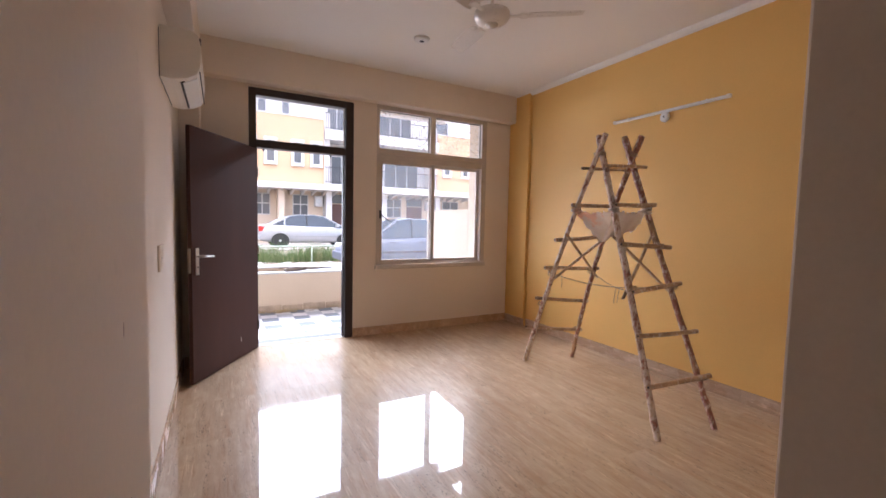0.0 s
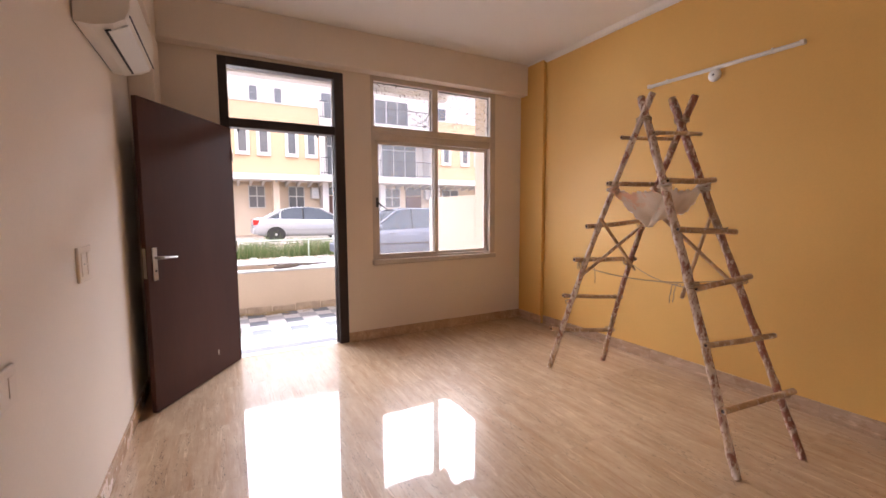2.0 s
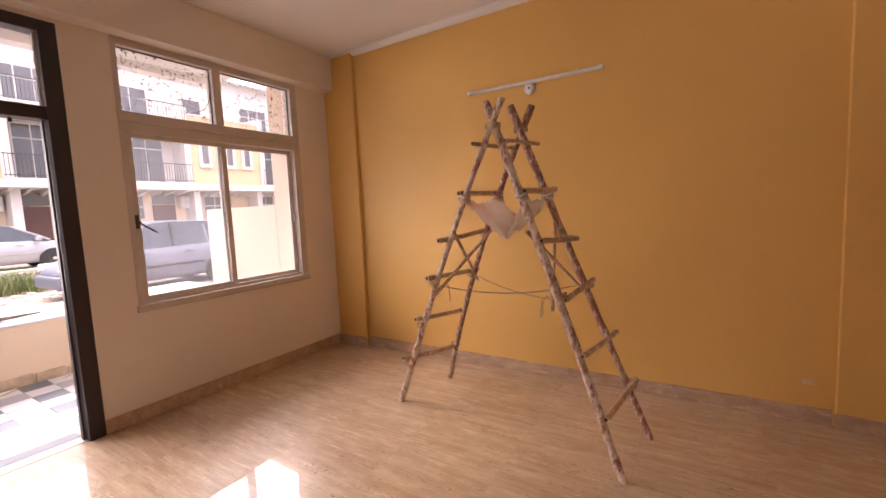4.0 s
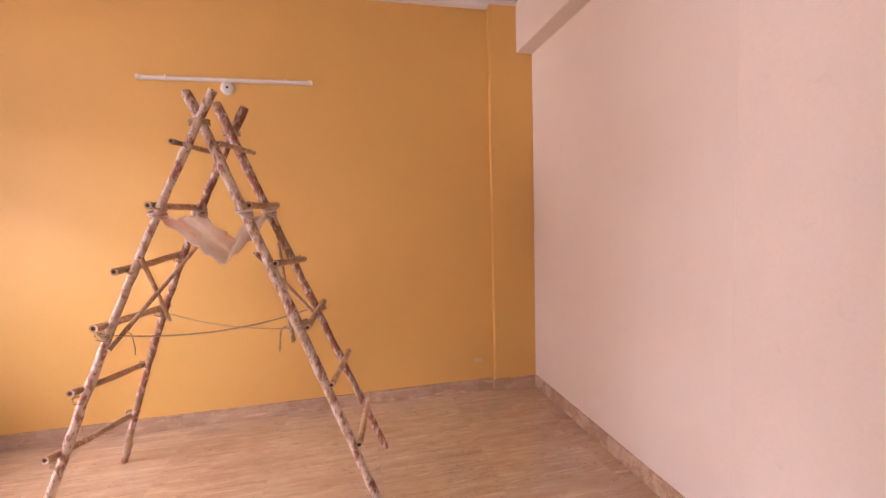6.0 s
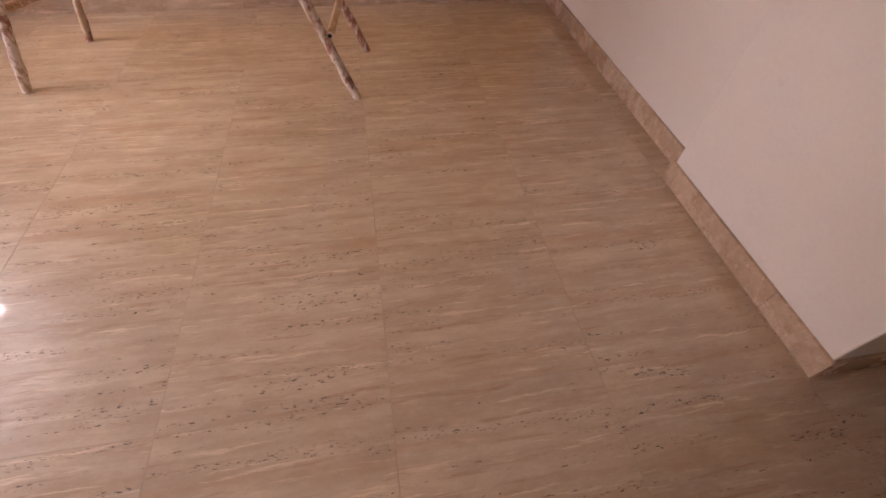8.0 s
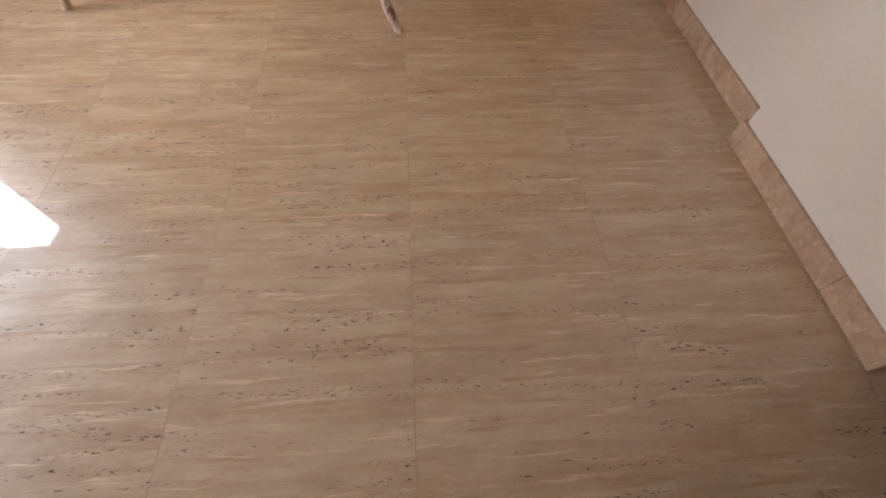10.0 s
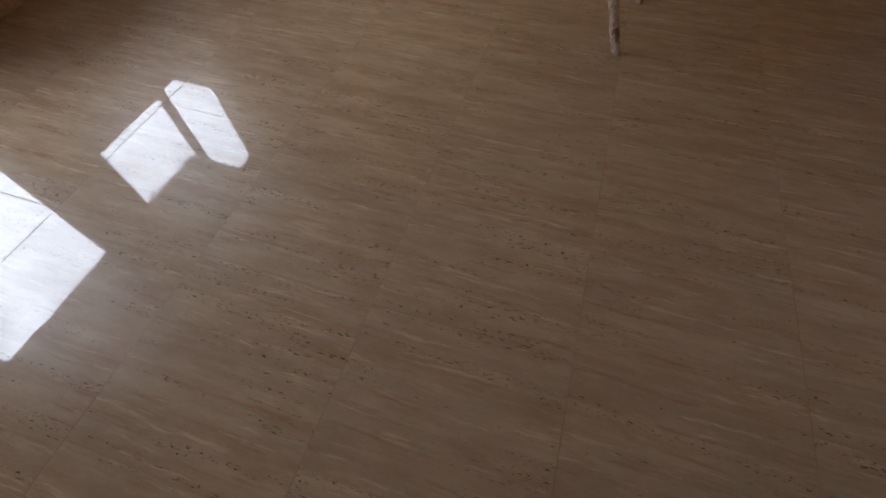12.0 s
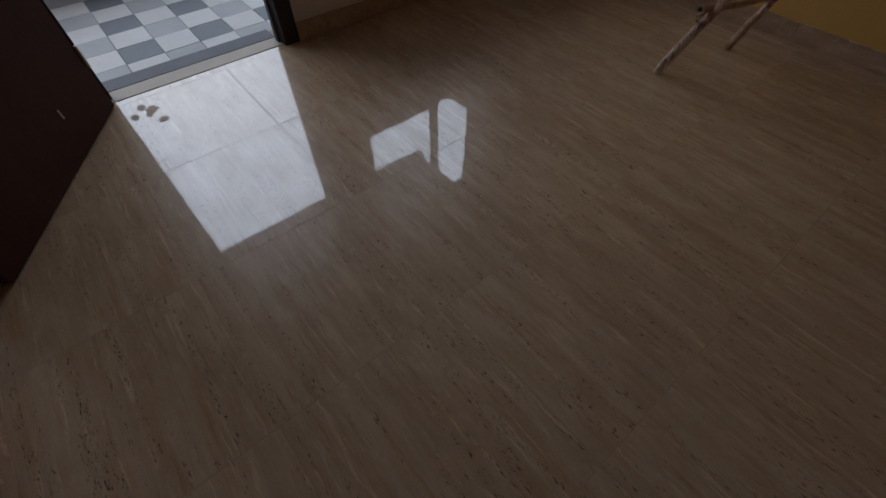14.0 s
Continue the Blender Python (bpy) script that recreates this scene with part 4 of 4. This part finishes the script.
# ---- ground, grass strip, rail ----
def ground():
    bm = bmesh.new()
    ys = [7.40, 9.0, 12.0, 14.0, 15.5, 17.5, 19.0, 22.0, 26.0, 60.0, 400.0, 2500.0]
    xs = [-2500, -300, -60, -20, -8, 0, 6, 12, 20, 40, 80, 300, 2500]
    rows = [[bm.verts.new((x, y, -0.17 + 0.25 * max(0, min(1, (y - 15.5) / 3.0)))) for x in xs] for y in ys]
    for a, b in zip(rows, rows[1:]):
        for k in range(len(xs) - 1):
            bm.faces.new((a[k], a[k + 1], b[k + 1], b[k]))
    low = [bm.verts.new((x, y, -0.17)) for y in (-2500, -300, -30, 7.40) for x in (-2500, -1.75, 6.0, 2500)]
    for r in range(3):
        for k in range(3):
            bm.faces.new((low[4 * r + k], low[4 * r + k + 1], low[4 * r + k + 5], low[4 * r + k + 4]))
    setting("ground", bm, M_SAND, "dry sandy ground and lane", "ground")


ground()
setting("road", boxes((-60, 18.2, -0.1, 80, 23.4, 0.092)), M_CONC, "pale concrete lane between the houses", "road")
grass_stuff("grass_strip", "rank green and straw-coloured grass along the lane", 24000, lambda r: (r.uniform(-3, 16), 15.0 + abs(r.gauss(0, 0.9)), -0.15), 0.92, 6, 0.5)


def litter():
    rng = random.Random(15)
    bm = bmesh.new()
    for _ in range(170):
        x, y = rng.uniform(-1, 9), rng.uniform(13.6, 15.2)
        s = rng.uniform(0.03, 0.11)
        add_box(bm, -s, -s * 0.7, 0, s, s * 0.7, s * rng.uniform(0.2, 0.7), bevel=s * 0.15, turn=Matrix.Translation((x, y, -0.172)) @ Matrix.Rotation(rng.uniform(0, 3), 4, "Z"))
    tagged(part("ground_litter", bm, M_LITTER), "pale stones and litter at the grass edge", "litter", kind="stuff")


litter()


def lane_rail():
    r = thing("lane_rail", "low pale green pipe rail along the grass", "rail", at=(3, 14.85, -0.17))
    part("bar", tube([(-9, 0, 0.62), (0, 0.0, 0.61), (9, 0, 0.62)], 0.022, 8), M_RAIL, r)
    for k in range(7):
        part("post", tube([(-9 + 3 * k, 0.03, 0), (-9 + 3 * k, 0.03, 0.60)], 0.02, 8), M_RAIL, r)


lane_rail()


# ---- cars ----
def car(name, label, paint, at, flip, hatch):
    """A small car, its nose along +x, its wheels on the ground."""
    c = thing(name, label, "car", at=at)
    L, W, H = 4.25 if not hatch else 4.1, 1.70, 1.50
    s = -1 if flip else 1
    m = Matrix.Diagonal((0.96 * s, 1, 1.07, 1)) if hatch else Matrix.Diagonal((1.12 * s, 1.02, 1.0, 1))

    def put(pname, bm, mat, parent=c, plabel="", smooth=False):
        bmesh.ops.transform(bm, matrix=m, verts=bm.verts)
        bmesh.ops.recalc_face_normals(bm, faces=bm.faces)
        return part(pname, bm, mat, parent, plabel, smooth)
    # lower body: sections along the length, bonnet and boot lower than the doors
    if hatch:
        st = [(-2.05, 0.62, 0.48, 0.72), (-2.00, 0.74, 0.30, 0.92), (-1.85, 0.81, 0.24, 0.98), (-1.3, 0.85, 0.20, 0.98), (0.0, 0.85, 0.20, 0.95), (0.9, 0.85, 0.20, 0.93), (1.45, 0.83, 0.22, 0.84), (1.85, 0.76, 0.24, 0.72), (2.02, 0.62, 0.30, 0.60), (2.06, 0.5, 0.40, 0.52)]
        top = [(-1.98, 0.98), (-1.55, 1.42), (-1.2, 1.49), (-0.2, 1.51), (0.25, 1.46), (1.15, 0.92)]
    else:
        st = [(-2.13, 0.60, 0.50, 0.80), (-2.08, 0.74, 0.34, 0.97), (-1.9, 0.81, 0.26, 1.03), (-1.3, 0.85, 0.22, 1.01), (-0.3, 0.85, 0.20, 0.97), (0.8, 0.85, 0.20, 0.95), (1.4, 0.83, 0.22, 0.88), (1.85, 0.77, 0.24, 0.76), (2.06, 0.64, 0.30, 0.64), (2.12, 0.5, 0.40, 0.55)]
        top = [(-1.62, 1.01), (-1.0, 1.38), (-0.6, 1.47), (0.0, 1.48), (0.45, 1.42), (1.25, 0.93)]
    bm = bmesh.new()
    rings = []
    for x, w, z0, z1 in st:
        h = z1 - z0
        half = [(w * 0.86, z0), (w * 0.97, z0 + h * 0.12), (w, z0 + h * 0.45), (w * 0.985, z0 + h * 0.72), (w * 0.93, z0 + h * 0.93), (w * 0.82, z1)]
        ring = [(x, -a, b) for a, b in half] + [(x, a, b) for a, b in reversed(half)]
        rings.append([bm.verts.new(p) for p in ring])
    for r0, r1 in zip(rings, rings[1:]):
        n = len(r0)
        for k in range(n):
            bm.faces.new((r0[k], r0[(k + 1) % n], r1[(k + 1) % n], r1[k]))
    bm.faces.new(rings[0])
    bm.faces.new(list(reversed(rings[-1])))
    put("body", bm, paint, smooth=True)
    # glazed cabin, roof and pillars
    def half_w(z):
        return 0.73 - 0.17 * (z - 0.95) / 0.55
    base_x = (top[0][0], top[-1][0])
    outline = top
    gl = extrude_profile([(x, z) for x, z in outline] + [(base_x[1] - 0.02, 0.88), (base_x[0] + 0.02, 0.88)], "y", -1, 1)
    for v in gl.verts:
        v.co.y *= half_w(v.co.z)
    put("glazing", gl, M_CARGLASS, plabel="dark tinted car windows")
    rf = bmesh.new()
    rows = []
    for x, z in outline[1:5]:
        w = half_w(z)
        rows.append([rf.verts.new((x, y, zz)) for y, zz in ((-w - 0.006, z - 0.045), (-w * 0.93, z + 0.014), (-w * 0.5, z + 0.028), (0, z + 0.034), (w * 0.5, z + 0.028), (w * 0.93, z + 0.014), (w + 0.006, z - 0.045))])
    for r0, r1 in zip(rows, rows[1:]):
        for k in range(6):
            rf.faces.new((r0[k], r0[k + 1], r1[k + 1], r1[k]))
    bmesh.ops.solidify(rf, geom=list(rf.faces), thickness=0.02)
    put("roof", rf, paint, smooth=True)
    for side in (-1, 1):
        for (xa, za), (xb, zb), r in ((outline[0], outline[1], 0.05), (outline[-1], outline[-2], 0.035), ((-0.25, 0.93), (-0.28, outline[3][1] - 0.02), 0.03), ((-1.15, 0.95), (-1.12, 1.42 if hatch else 1.33), 0.035)):
            put("pillar", tube([(xa, side * (half_w(za) + 0.002), za), ((xa + xb) / 2, side * (half_w((za + zb) / 2) + 0.004), (za + zb) / 2), (xb, side * (half_w(zb) + 0.002), zb)], r, 6), paint if r != 0.03 else M_BLACK)
        for x in (-0.5, 0.55) if not hatch else (-0.55, 0.5):
            put("door_handle", box(x - 0.09, side * 0.865 - 0.015, 0.80, x + 0.09, side * 0.865 + 0.015, 0.83, 0.008), paint if not hatch else M_BLACK)
        put("side_moulding", box(-0.95, side * 0.86 - 0.01, 0.50, 0.95, side * 0.86 + 0.01, 0.55, 0.006), M_BLACK if hatch else paint)
        put("mirror", box(0.88, side * 0.92 - 0.09, 0.93, 1.02, side * 0.92 + 0.09, 1.06, 0.03, 2), paint)
        for x, nm in ((-1.32, "wheel"), (1.28, "wheel")):
            wm = Matrix.Translation((x, side * 0.74, 0.30)) @ Matrix.Rotation(-side * math.pi / 2, 4, "X")
            wheel = put("wheel", lathe([(0.20, -0.09), (0.285, -0.09), (0.30, -0.06), (0.30, 0.08), (0.285, 0.10), (0.20, 0.10)], 28, wm), M_TYRE, plabel="black tyre", smooth=False)
            put("rim", lathe([(0.20, 0.06), (0.20, 0.102), (0.17, 0.112), (0.06, 0.104), (0.05, 0.118), (0.02, 0.118)], 20, wm), M_RIM, wheel, "silver wheel cover")
            put("wheel_arch", lathe([(0.345, 0.06), (0.345, 0.116), (0.31, 0.116)], 28, wm), M_BLACK)
        put("tail_lamp", box(st[1][0] - 0.03, side * 0.68 - 0.10, 0.72, st[2][0] + 0.06, side * 0.68 + 0.125, 0.95, 0.03, 2), M_RED, plabel="red tail lamp")
        put("headlamp", box(1.72, side * 0.60 - 0.14, 0.60, 2.02, side * 0.60 + 0.14, 0.74, 0.04, 2), M_LAMP, plabel="clear headlamp")
    put("bumper", box(st[0][0] - 0.02, -0.72, 0.32, st[2][0], 0.72, 0.58, 0.05, 2), paint)
    put("bumper", box(1.80, -0.70, 0.26, 2.12, 0.70, 0.52, 0.05, 2), paint)
    return c


car("sedan", "silver four-door sedan parked in the lane", M_SILVER, (4.0, 20.5, 0.092), False, False)
car("hatchback", "grey-blue hatchback parked behind the parapet", M_GREYBLUE, (5.45, 12.95, -0.17), True, True)


# ---- terraced houses across the lane ----
def terrace():
    t = thing("terraced_houses", "peach and white three-storey terraced houses across the lane", "building", at=(6, 25, 0))
    inv = Matrix.Translation((-6, -25, 0))

    def put(name, bm, mat, parent=t, label=""):
        bmesh.ops.transform(bm, matrix=inv, verts=bm.verts)
        return part(name, bm, mat, parent, label)
    Y = 25.0
    put("ground_floor_wall", box(-24, Y + 0.9, -0.2, 40, Y + 8, 3.35), M_EXT, label="cream ground floor wall")
    put("upper_wall", boxes((-24, Y + 1.2, 3.35, 40, Y + 8, 7.0), (-24, Y + 2.4, 7.0, 40, Y + 8, 10.2)), M_EXTW, label="white rendered upper wall")
    put("roof_slab", box(-24.3, Y + 1.9, 10.2, 40.3, Y + 8.3, 10.45), M_EXTW)
    put("canopy", boxes((-24, Y - 0.75, 3.08, 40, Y + 1.2, 3.40), bevel=0.01), M_EXTW, label="white canopy slab")
    for k in range(80):
        x = -23.5 + 0.62 * k
        if x < 25:
            put("canopy_fin", extrude_profile([(Y - 0.60, 3.08), (Y + 0.9, 3.08), (Y + 0.9, 2.80)], "x", x, x + 0.12), M_EXTW)
    blocks = [(-1.0, 5.60, (1.62, 2.66, 4.10, 5.15)), (13.05, 17.3, (13.85, 15.3, 16.4)), (-14.5, -8.2, (-13.2, -12.1, -10.6, -9.3)), (24.5, 31, (25.5, 27, 28.5))]
    for x0, x1, ws in blocks:
        put("peach_wall", boxes((x0, Y, 3.40, x1, Y + 1.2, 7.22)), M_ORANGE, label="peach rendered projecting wall")
        put("parapet_cap", box(x0 - 0.03, Y - 0.03, 7.22, x1 + 0.03, Y + 1.2, 7.29), M_EXTW)
        for x in ws:
            w = put("window", boxes((x - 0.35, Y - 0.12, 4.40, x - 0.19, Y + 0.02, 5.92), (x + 0.19, Y - 0.12, 4.40, x + 0.35, Y + 0.02, 5.92), (x - 0.19, Y - 0.12, 4.40, x + 0.19, Y + 0.02, 4.60), (x - 0.19, Y - 0.12, 5.74, x + 0.19, Y + 0.02, 5.92), bevel=0.01), M_EXTW, label="white window surround")
            put("pane", box(x - 0.19, Y - 0.02, 4.60, x + 0.19, Y - 0.005, 5.74), M_BGLASS, w)
    # recessed bays with glazed doors, balconies and iron rails
    bays = [(5.60, 13.05, ((6.25, 8.2), (9.75, 12.2))), (17.3, 24.5, ((17.7, 19.7), (21, 23.4))), (-8.2, -1.0, ((-7.8, -5.8), (-4, -1.6)))]
    for x0, x1, gs in bays:
        for z in (3.40, 6.52):
            put("balcony", boxes((x0, Y - 0.35, z - (0.0 if z < 4 else 0.44), x1, Y + 1.2, z + 0.10)), M_EXTW, label="white balcony slab")
        for a, b in gs:
            for z0, z1 in ((3.52, 6.0), (6.64, 8.8)):
                d = put("glazed_door", boxes((a, Y + 1.12 if z0 < 5 else Y + 2.32, z0, b, Y + 1.2 if z0 < 5 else Y + 2.4, z1)), M_EXTW, label="white glazed door frame")
                n = 3
                yy = Y + 1.10 if z0 < 5 else Y + 2.30
                for i in range(n):
                    xa = a + 0.06 + (b - a - 0.06) * i / n
                    xb = a + (b - a - 0.06) * (i + 1) / n
                    put("pane", box(xa, yy, z0 + 0.06, xb, yy + 0.03, z0 + (z1 - z0) * 0.72), M_BGLASS, d)
                    put("pane", box(xa, yy, z0 + (z1 - z0) * 0.72 + 0.06, xb, yy + 0.03, z1 - 0.06), M_BGLASS, d)
        for z in (3.50, 6.62):
            bm = bmesh.new()
            add_box(bm, x0, Y - 0.30, z + 0.95, x1, Y - 0.26, z + 0.99)
            add_box(bm, x0, Y - 0.30, z + 0.10, x1, Y - 0.26, z + 0.13)
            x = x0 + 0.05
            while x < x1:
                add_box(bm, x, Y - 0.29, z, x + 0.018, Y - 0.27, z + 0.97)
                x += 0.13
            put("balcony_rail", bm, M_BRAIL, label="black iron railing")
        for xp in (x0, x1 - 0.32):
            put("party_pier", box(xp, Y - 0.1, 3.40, xp + 0.32, Y + 1.2, 7.6), M_EXTW, label="white pier")
    # ground floor: piers, windows, doors, outdoor units
    for x in (-6.0, -0.9, 3.05, 5.72, 9.2, 13.0, 16.9, 20.5):
        put("pier", box(x, Y - 0.1, -0.2, x + 0.33, Y + 0.9, 3.38), M_EXTW if x != 3.05 else M_EXT)
    for x0, x1 in ((-4.2, -3.0), (-0.2, 0.7), (1.85, 2.72), (3.95, 4.85), (7.6, 8.6), (9.75, 10.9), (14.0, 15.3), (17.5, 18.7), (21.2, 22.4)):
        w = put("window", boxes((x0, Y + 0.84, 1.60, x1, Y + 0.9, 2.86)), M_EXTW, label="white window frame")
        xm = (x0 + x1) / 2
        for a, b in ((x0 + 0.05, xm - 0.03), (xm + 0.03, x1 - 0.05)):
            for c, d in ((1.66, 2.24), (2.30, 2.80)):
                put("pane", box(a, Y + 0.82, c, b, Y + 0.845, d), M_BGLASS, w)
    for x0, x1 in ((6.08, 7.15), (11.3, 12.4), (19.0, 20.1), (-2.4, -1.4)):
        d = put("house_door", box(x0, Y + 0.82, 0.0, x1, Y + 0.9, 2.35), M_BROWN, label="brown house door")
        put("fanlight", box(x0, Y + 0.82, 2.40, x1, Y + 0.9, 2.95), M_BGLASS, d)
    for x in (5.18, 12.6):
        u = put("outdoor_unit", box(x, Y + 0.45, 2.15, x + 0.45, Y + 0.9, 2.80, 0.03), M_EXTW, label="white outdoor cooling unit")
        put("grille", lathe([(0.17, 0), (0.17, 0.01)], 20, Matrix.Translation((x + 0.22, Y + 0.445, 2.46)) @ Matrix.Rotation(math.pi / 2, 4, "X")), M_RIM, u)
    # top storey behind the parapet
    for x0, x1 in ((0.4, 1.0), (2.12, 2.72), (3.48, 4.06), (14.0, 15.2), (-12, -10.8)):
        w = put("window", box(x0, Y + 2.32, 7.4, x1, Y + 2.4, 8.75), M_EXTW)
        put("pane", box(x0 + 0.10, Y + 2.29, 7.48, x1 - 0.10, Y + 2.33, 8.66), M_BGLASS, w)
    return t


terrace()


def floor_stains():
    rng = random.Random(9)
    bm = bmesh.new()
    for cx, cy, r, long in ((0.622, 4.34, 0.034, 1.0), (0.644, 4.224, 0.026, 0.9), (0.585, 4.385, 0.022, 1.2), (0.538, 4.32, 0.020, 1.4), (0.60, 4.30, 0.016, 1.1), (2.853, 2.428, 0.012, 2.0), (3.64, 2.45, 0.034, 5.0), (3.42, 2.32, 0.018, 3.5), (2.675, 2.373, 0.008, 2.5), (3.15, 2.26, 0.016, 3.0), (2.92, 2.37, 0.009, 3.0)):
        ring = [bm.verts.new((cx + r * rng.uniform(0.6, 1.15) * math.cos(k * math.tau / 22), cy + r * rng.uniform(0.6, 1.15) * math.sin(k * math.tau / 22) * long, 0.0022)) for k in range(22)]
        bm.faces.new(ring)
    tagged(part("floor_stain", bm, M_STAIN), "dried dark spills on the polished floor tiles", "stain", kind="stuff")


floor_stains()


def porch_tiles():
    rng = random.Random(77)
    base = bpy.data.objects["porch_base"]
    s, gap = 0.210, 0.003
    ux, uy = 0.645, 4.925
    i0, i1 = -11, 14
    for i in range(i0, i1):
        for j in range(-1, 7):
            x0, y0 = ux + s * i, uy + s * j
            x1, y1 = x0 + s, y0 + s
            x0c, x1c, y0c, y1c = max(x0, -1.6), min(x1, 3.40), max(y0, 4.72), min(y1, 6.42)
            if x1c - x0c < 0.03 or y1c - y0c < 0.03:
                continue
            mat = M_PORCH_W if (i + j) % 2 else (M_PORCH_L if j % 2 else M_PORCH_G)
            me = slab_mesh(CACHE, x1c - x0c - gap, y1c - y0c - gap, 0.009, mat)
            ob = new("porch_tile", me)
            ob.parent = base
            ob.location = ((x0c + x1c) / 2, (y0c + y1c) / 2, PZ + rng.uniform(-0.001, 0.001))




# ---- pieces: floor tiles, skirting ----
def slab_mesh(cache, w, d, h, mat, bevel=0.0005):
    key = (round(w, 3), round(d, 3), round(h, 3), mat.name)
    if key not in cache:
        bm = bmesh.new()
        b = min(bevel, w / 4, d / 4)
        top = [(-w / 2 + b, -d / 2 + b), (w / 2 - b, -d / 2 + b), (w / 2 - b, d / 2 - b), (-w / 2 + b, d / 2 - b)]
        low = [(-w / 2, -d / 2), (w / 2, -d / 2), (w / 2, d / 2), (-w / 2, d / 2)]
        r = [[bm.verts.new((x, y, 0)) for x, y in top], [bm.verts.new((x, y, -b)) for x, y in low], [bm.verts.new((x, y, -h)) for x, y in low]]
        bm.faces.new(r[0])
        for p, q in zip(r, r[1:]):
            for k in range(4):
                bm.faces.new((q[k], q[(k + 1) % 4], p[(k + 1) % 4], p[k]))
        me = bpy.data.meshes.new("tile")
        bm.to_mesh(me)
        bm.free()
        me.materials.append(mat)
        cache[key] = me
    return cache[key]


CACHE = {}


def floor_tiles():
    rng = random.Random(12)
    floor = bpy.data.objects["floor"]
    px, py, gap = 0.612, 0.6275, 0.0034
    xs = sorted({WX, EX, *[1.048 + px * k for k in range(-1, 5)]})
    ys = sorted({NY + 0.012, -6.0, *[1.325 + py * k for k in range(-11, 6) if 1.325 + py * k < NY - 0.02]})
    for x0, x1 in zip(xs, xs[1:]):
        for y0, y1 in zip(ys, ys[1:]):
            if x0 > 1.1 and y1 < SY - 0.1:
                continue
            me = slab_mesh(CACHE, x1 - x0 - 0.0034, y1 - y0 - gap, 0.009, M_TILE, 0.00005)
            ob = new("tile", me)
            ob.parent = floor
            ob.location = ((x0 + x1) / 2, (y0 + y1) / 2, rng.uniform(0.0, 0.0001))
            ob.rotation_euler = (rng.uniform(-0.0006, 0.0006), rng.uniform(-0.0006, 0.0006), 0)


floor_tiles()


def skirting():
    rng = random.Random(5)
    base = tagged(new("baseboard"), "beige stone skirting tiles along the walls", "skirting", kind="structure")
    H, T = 0.098, 0.013

    def run(x0, y0, x1, y1, step=0.61, first=0.4):
        """Skirting on the left of the way from the first point to the second."""
        p, q = Vector((x0, y0, 0)), Vector((x1, y1, 0))
        d = (q - p).normalized()
        n = Vector((-d.y, d.x, 0))
        length = (q - p).length
        cuts = [0.0]
        t = min(first, length)
        while t < length - 0.03:
            cuts.append(t)
            t += step
        cuts.append(length)
        for a, b in zip(cuts, cuts[1:]):
            w = b - a - 0.0016
            key = ("skirt", round(w, 3))
            if key not in CACHE:
                bm = box(-w / 2, 0.0, 0.0, w / 2, T, H, 0.0012)
                me = bpy.data.meshes.new("skirting_tile")
                bm.to_mesh(me)
                bm.free()
                me.materials.append(M_SKIRT)
                CACHE[key] = me
            ob = new("skirting_tile", CACHE[key])
            ob.parent = base
            c = p + d * ((a + b) / 2)
            ob.location = (c.x, c.y, 0.0005)
            ob.rotation_euler = (0, 0, math.atan2(d.y, d.x) + rng.gauss(0, 0.0008))
    # walked with the room on the left hand
    run(WX, 4.10, WX, 0.584)
    run(-0.005, 4.5, -0.005, 4.10, first=0.3)
    run(-0.005 + T, 4.10, WX + T, 4.10, first=0.3)
    run(DX0, NY, -0.005 + T, NY, first=0.2)
    run(3.722 - T, NY, DX1, NY, first=0.55)
    run(3.722, 4.09 - T, 3.722, NY, first=0.6)
    run(EX, 0.315 + T, EX, 4.09 - T, first=0.5)
    run(3.722, SY + T, 3.722, 0.315 + T, first=0.6)
    run(1.82 + T, SY, 3.722 - T, SY, first=0.33)
    run(1.82, 0.047 + T, 1.82, SY + T, first=0.6)
    run(0.925 - T, 0.047, 1.82, 0.047, first=0.25)
    run(0.925, -5.99, 0.925, 0.047, first=0.3)


skirting()


porch_tiles()
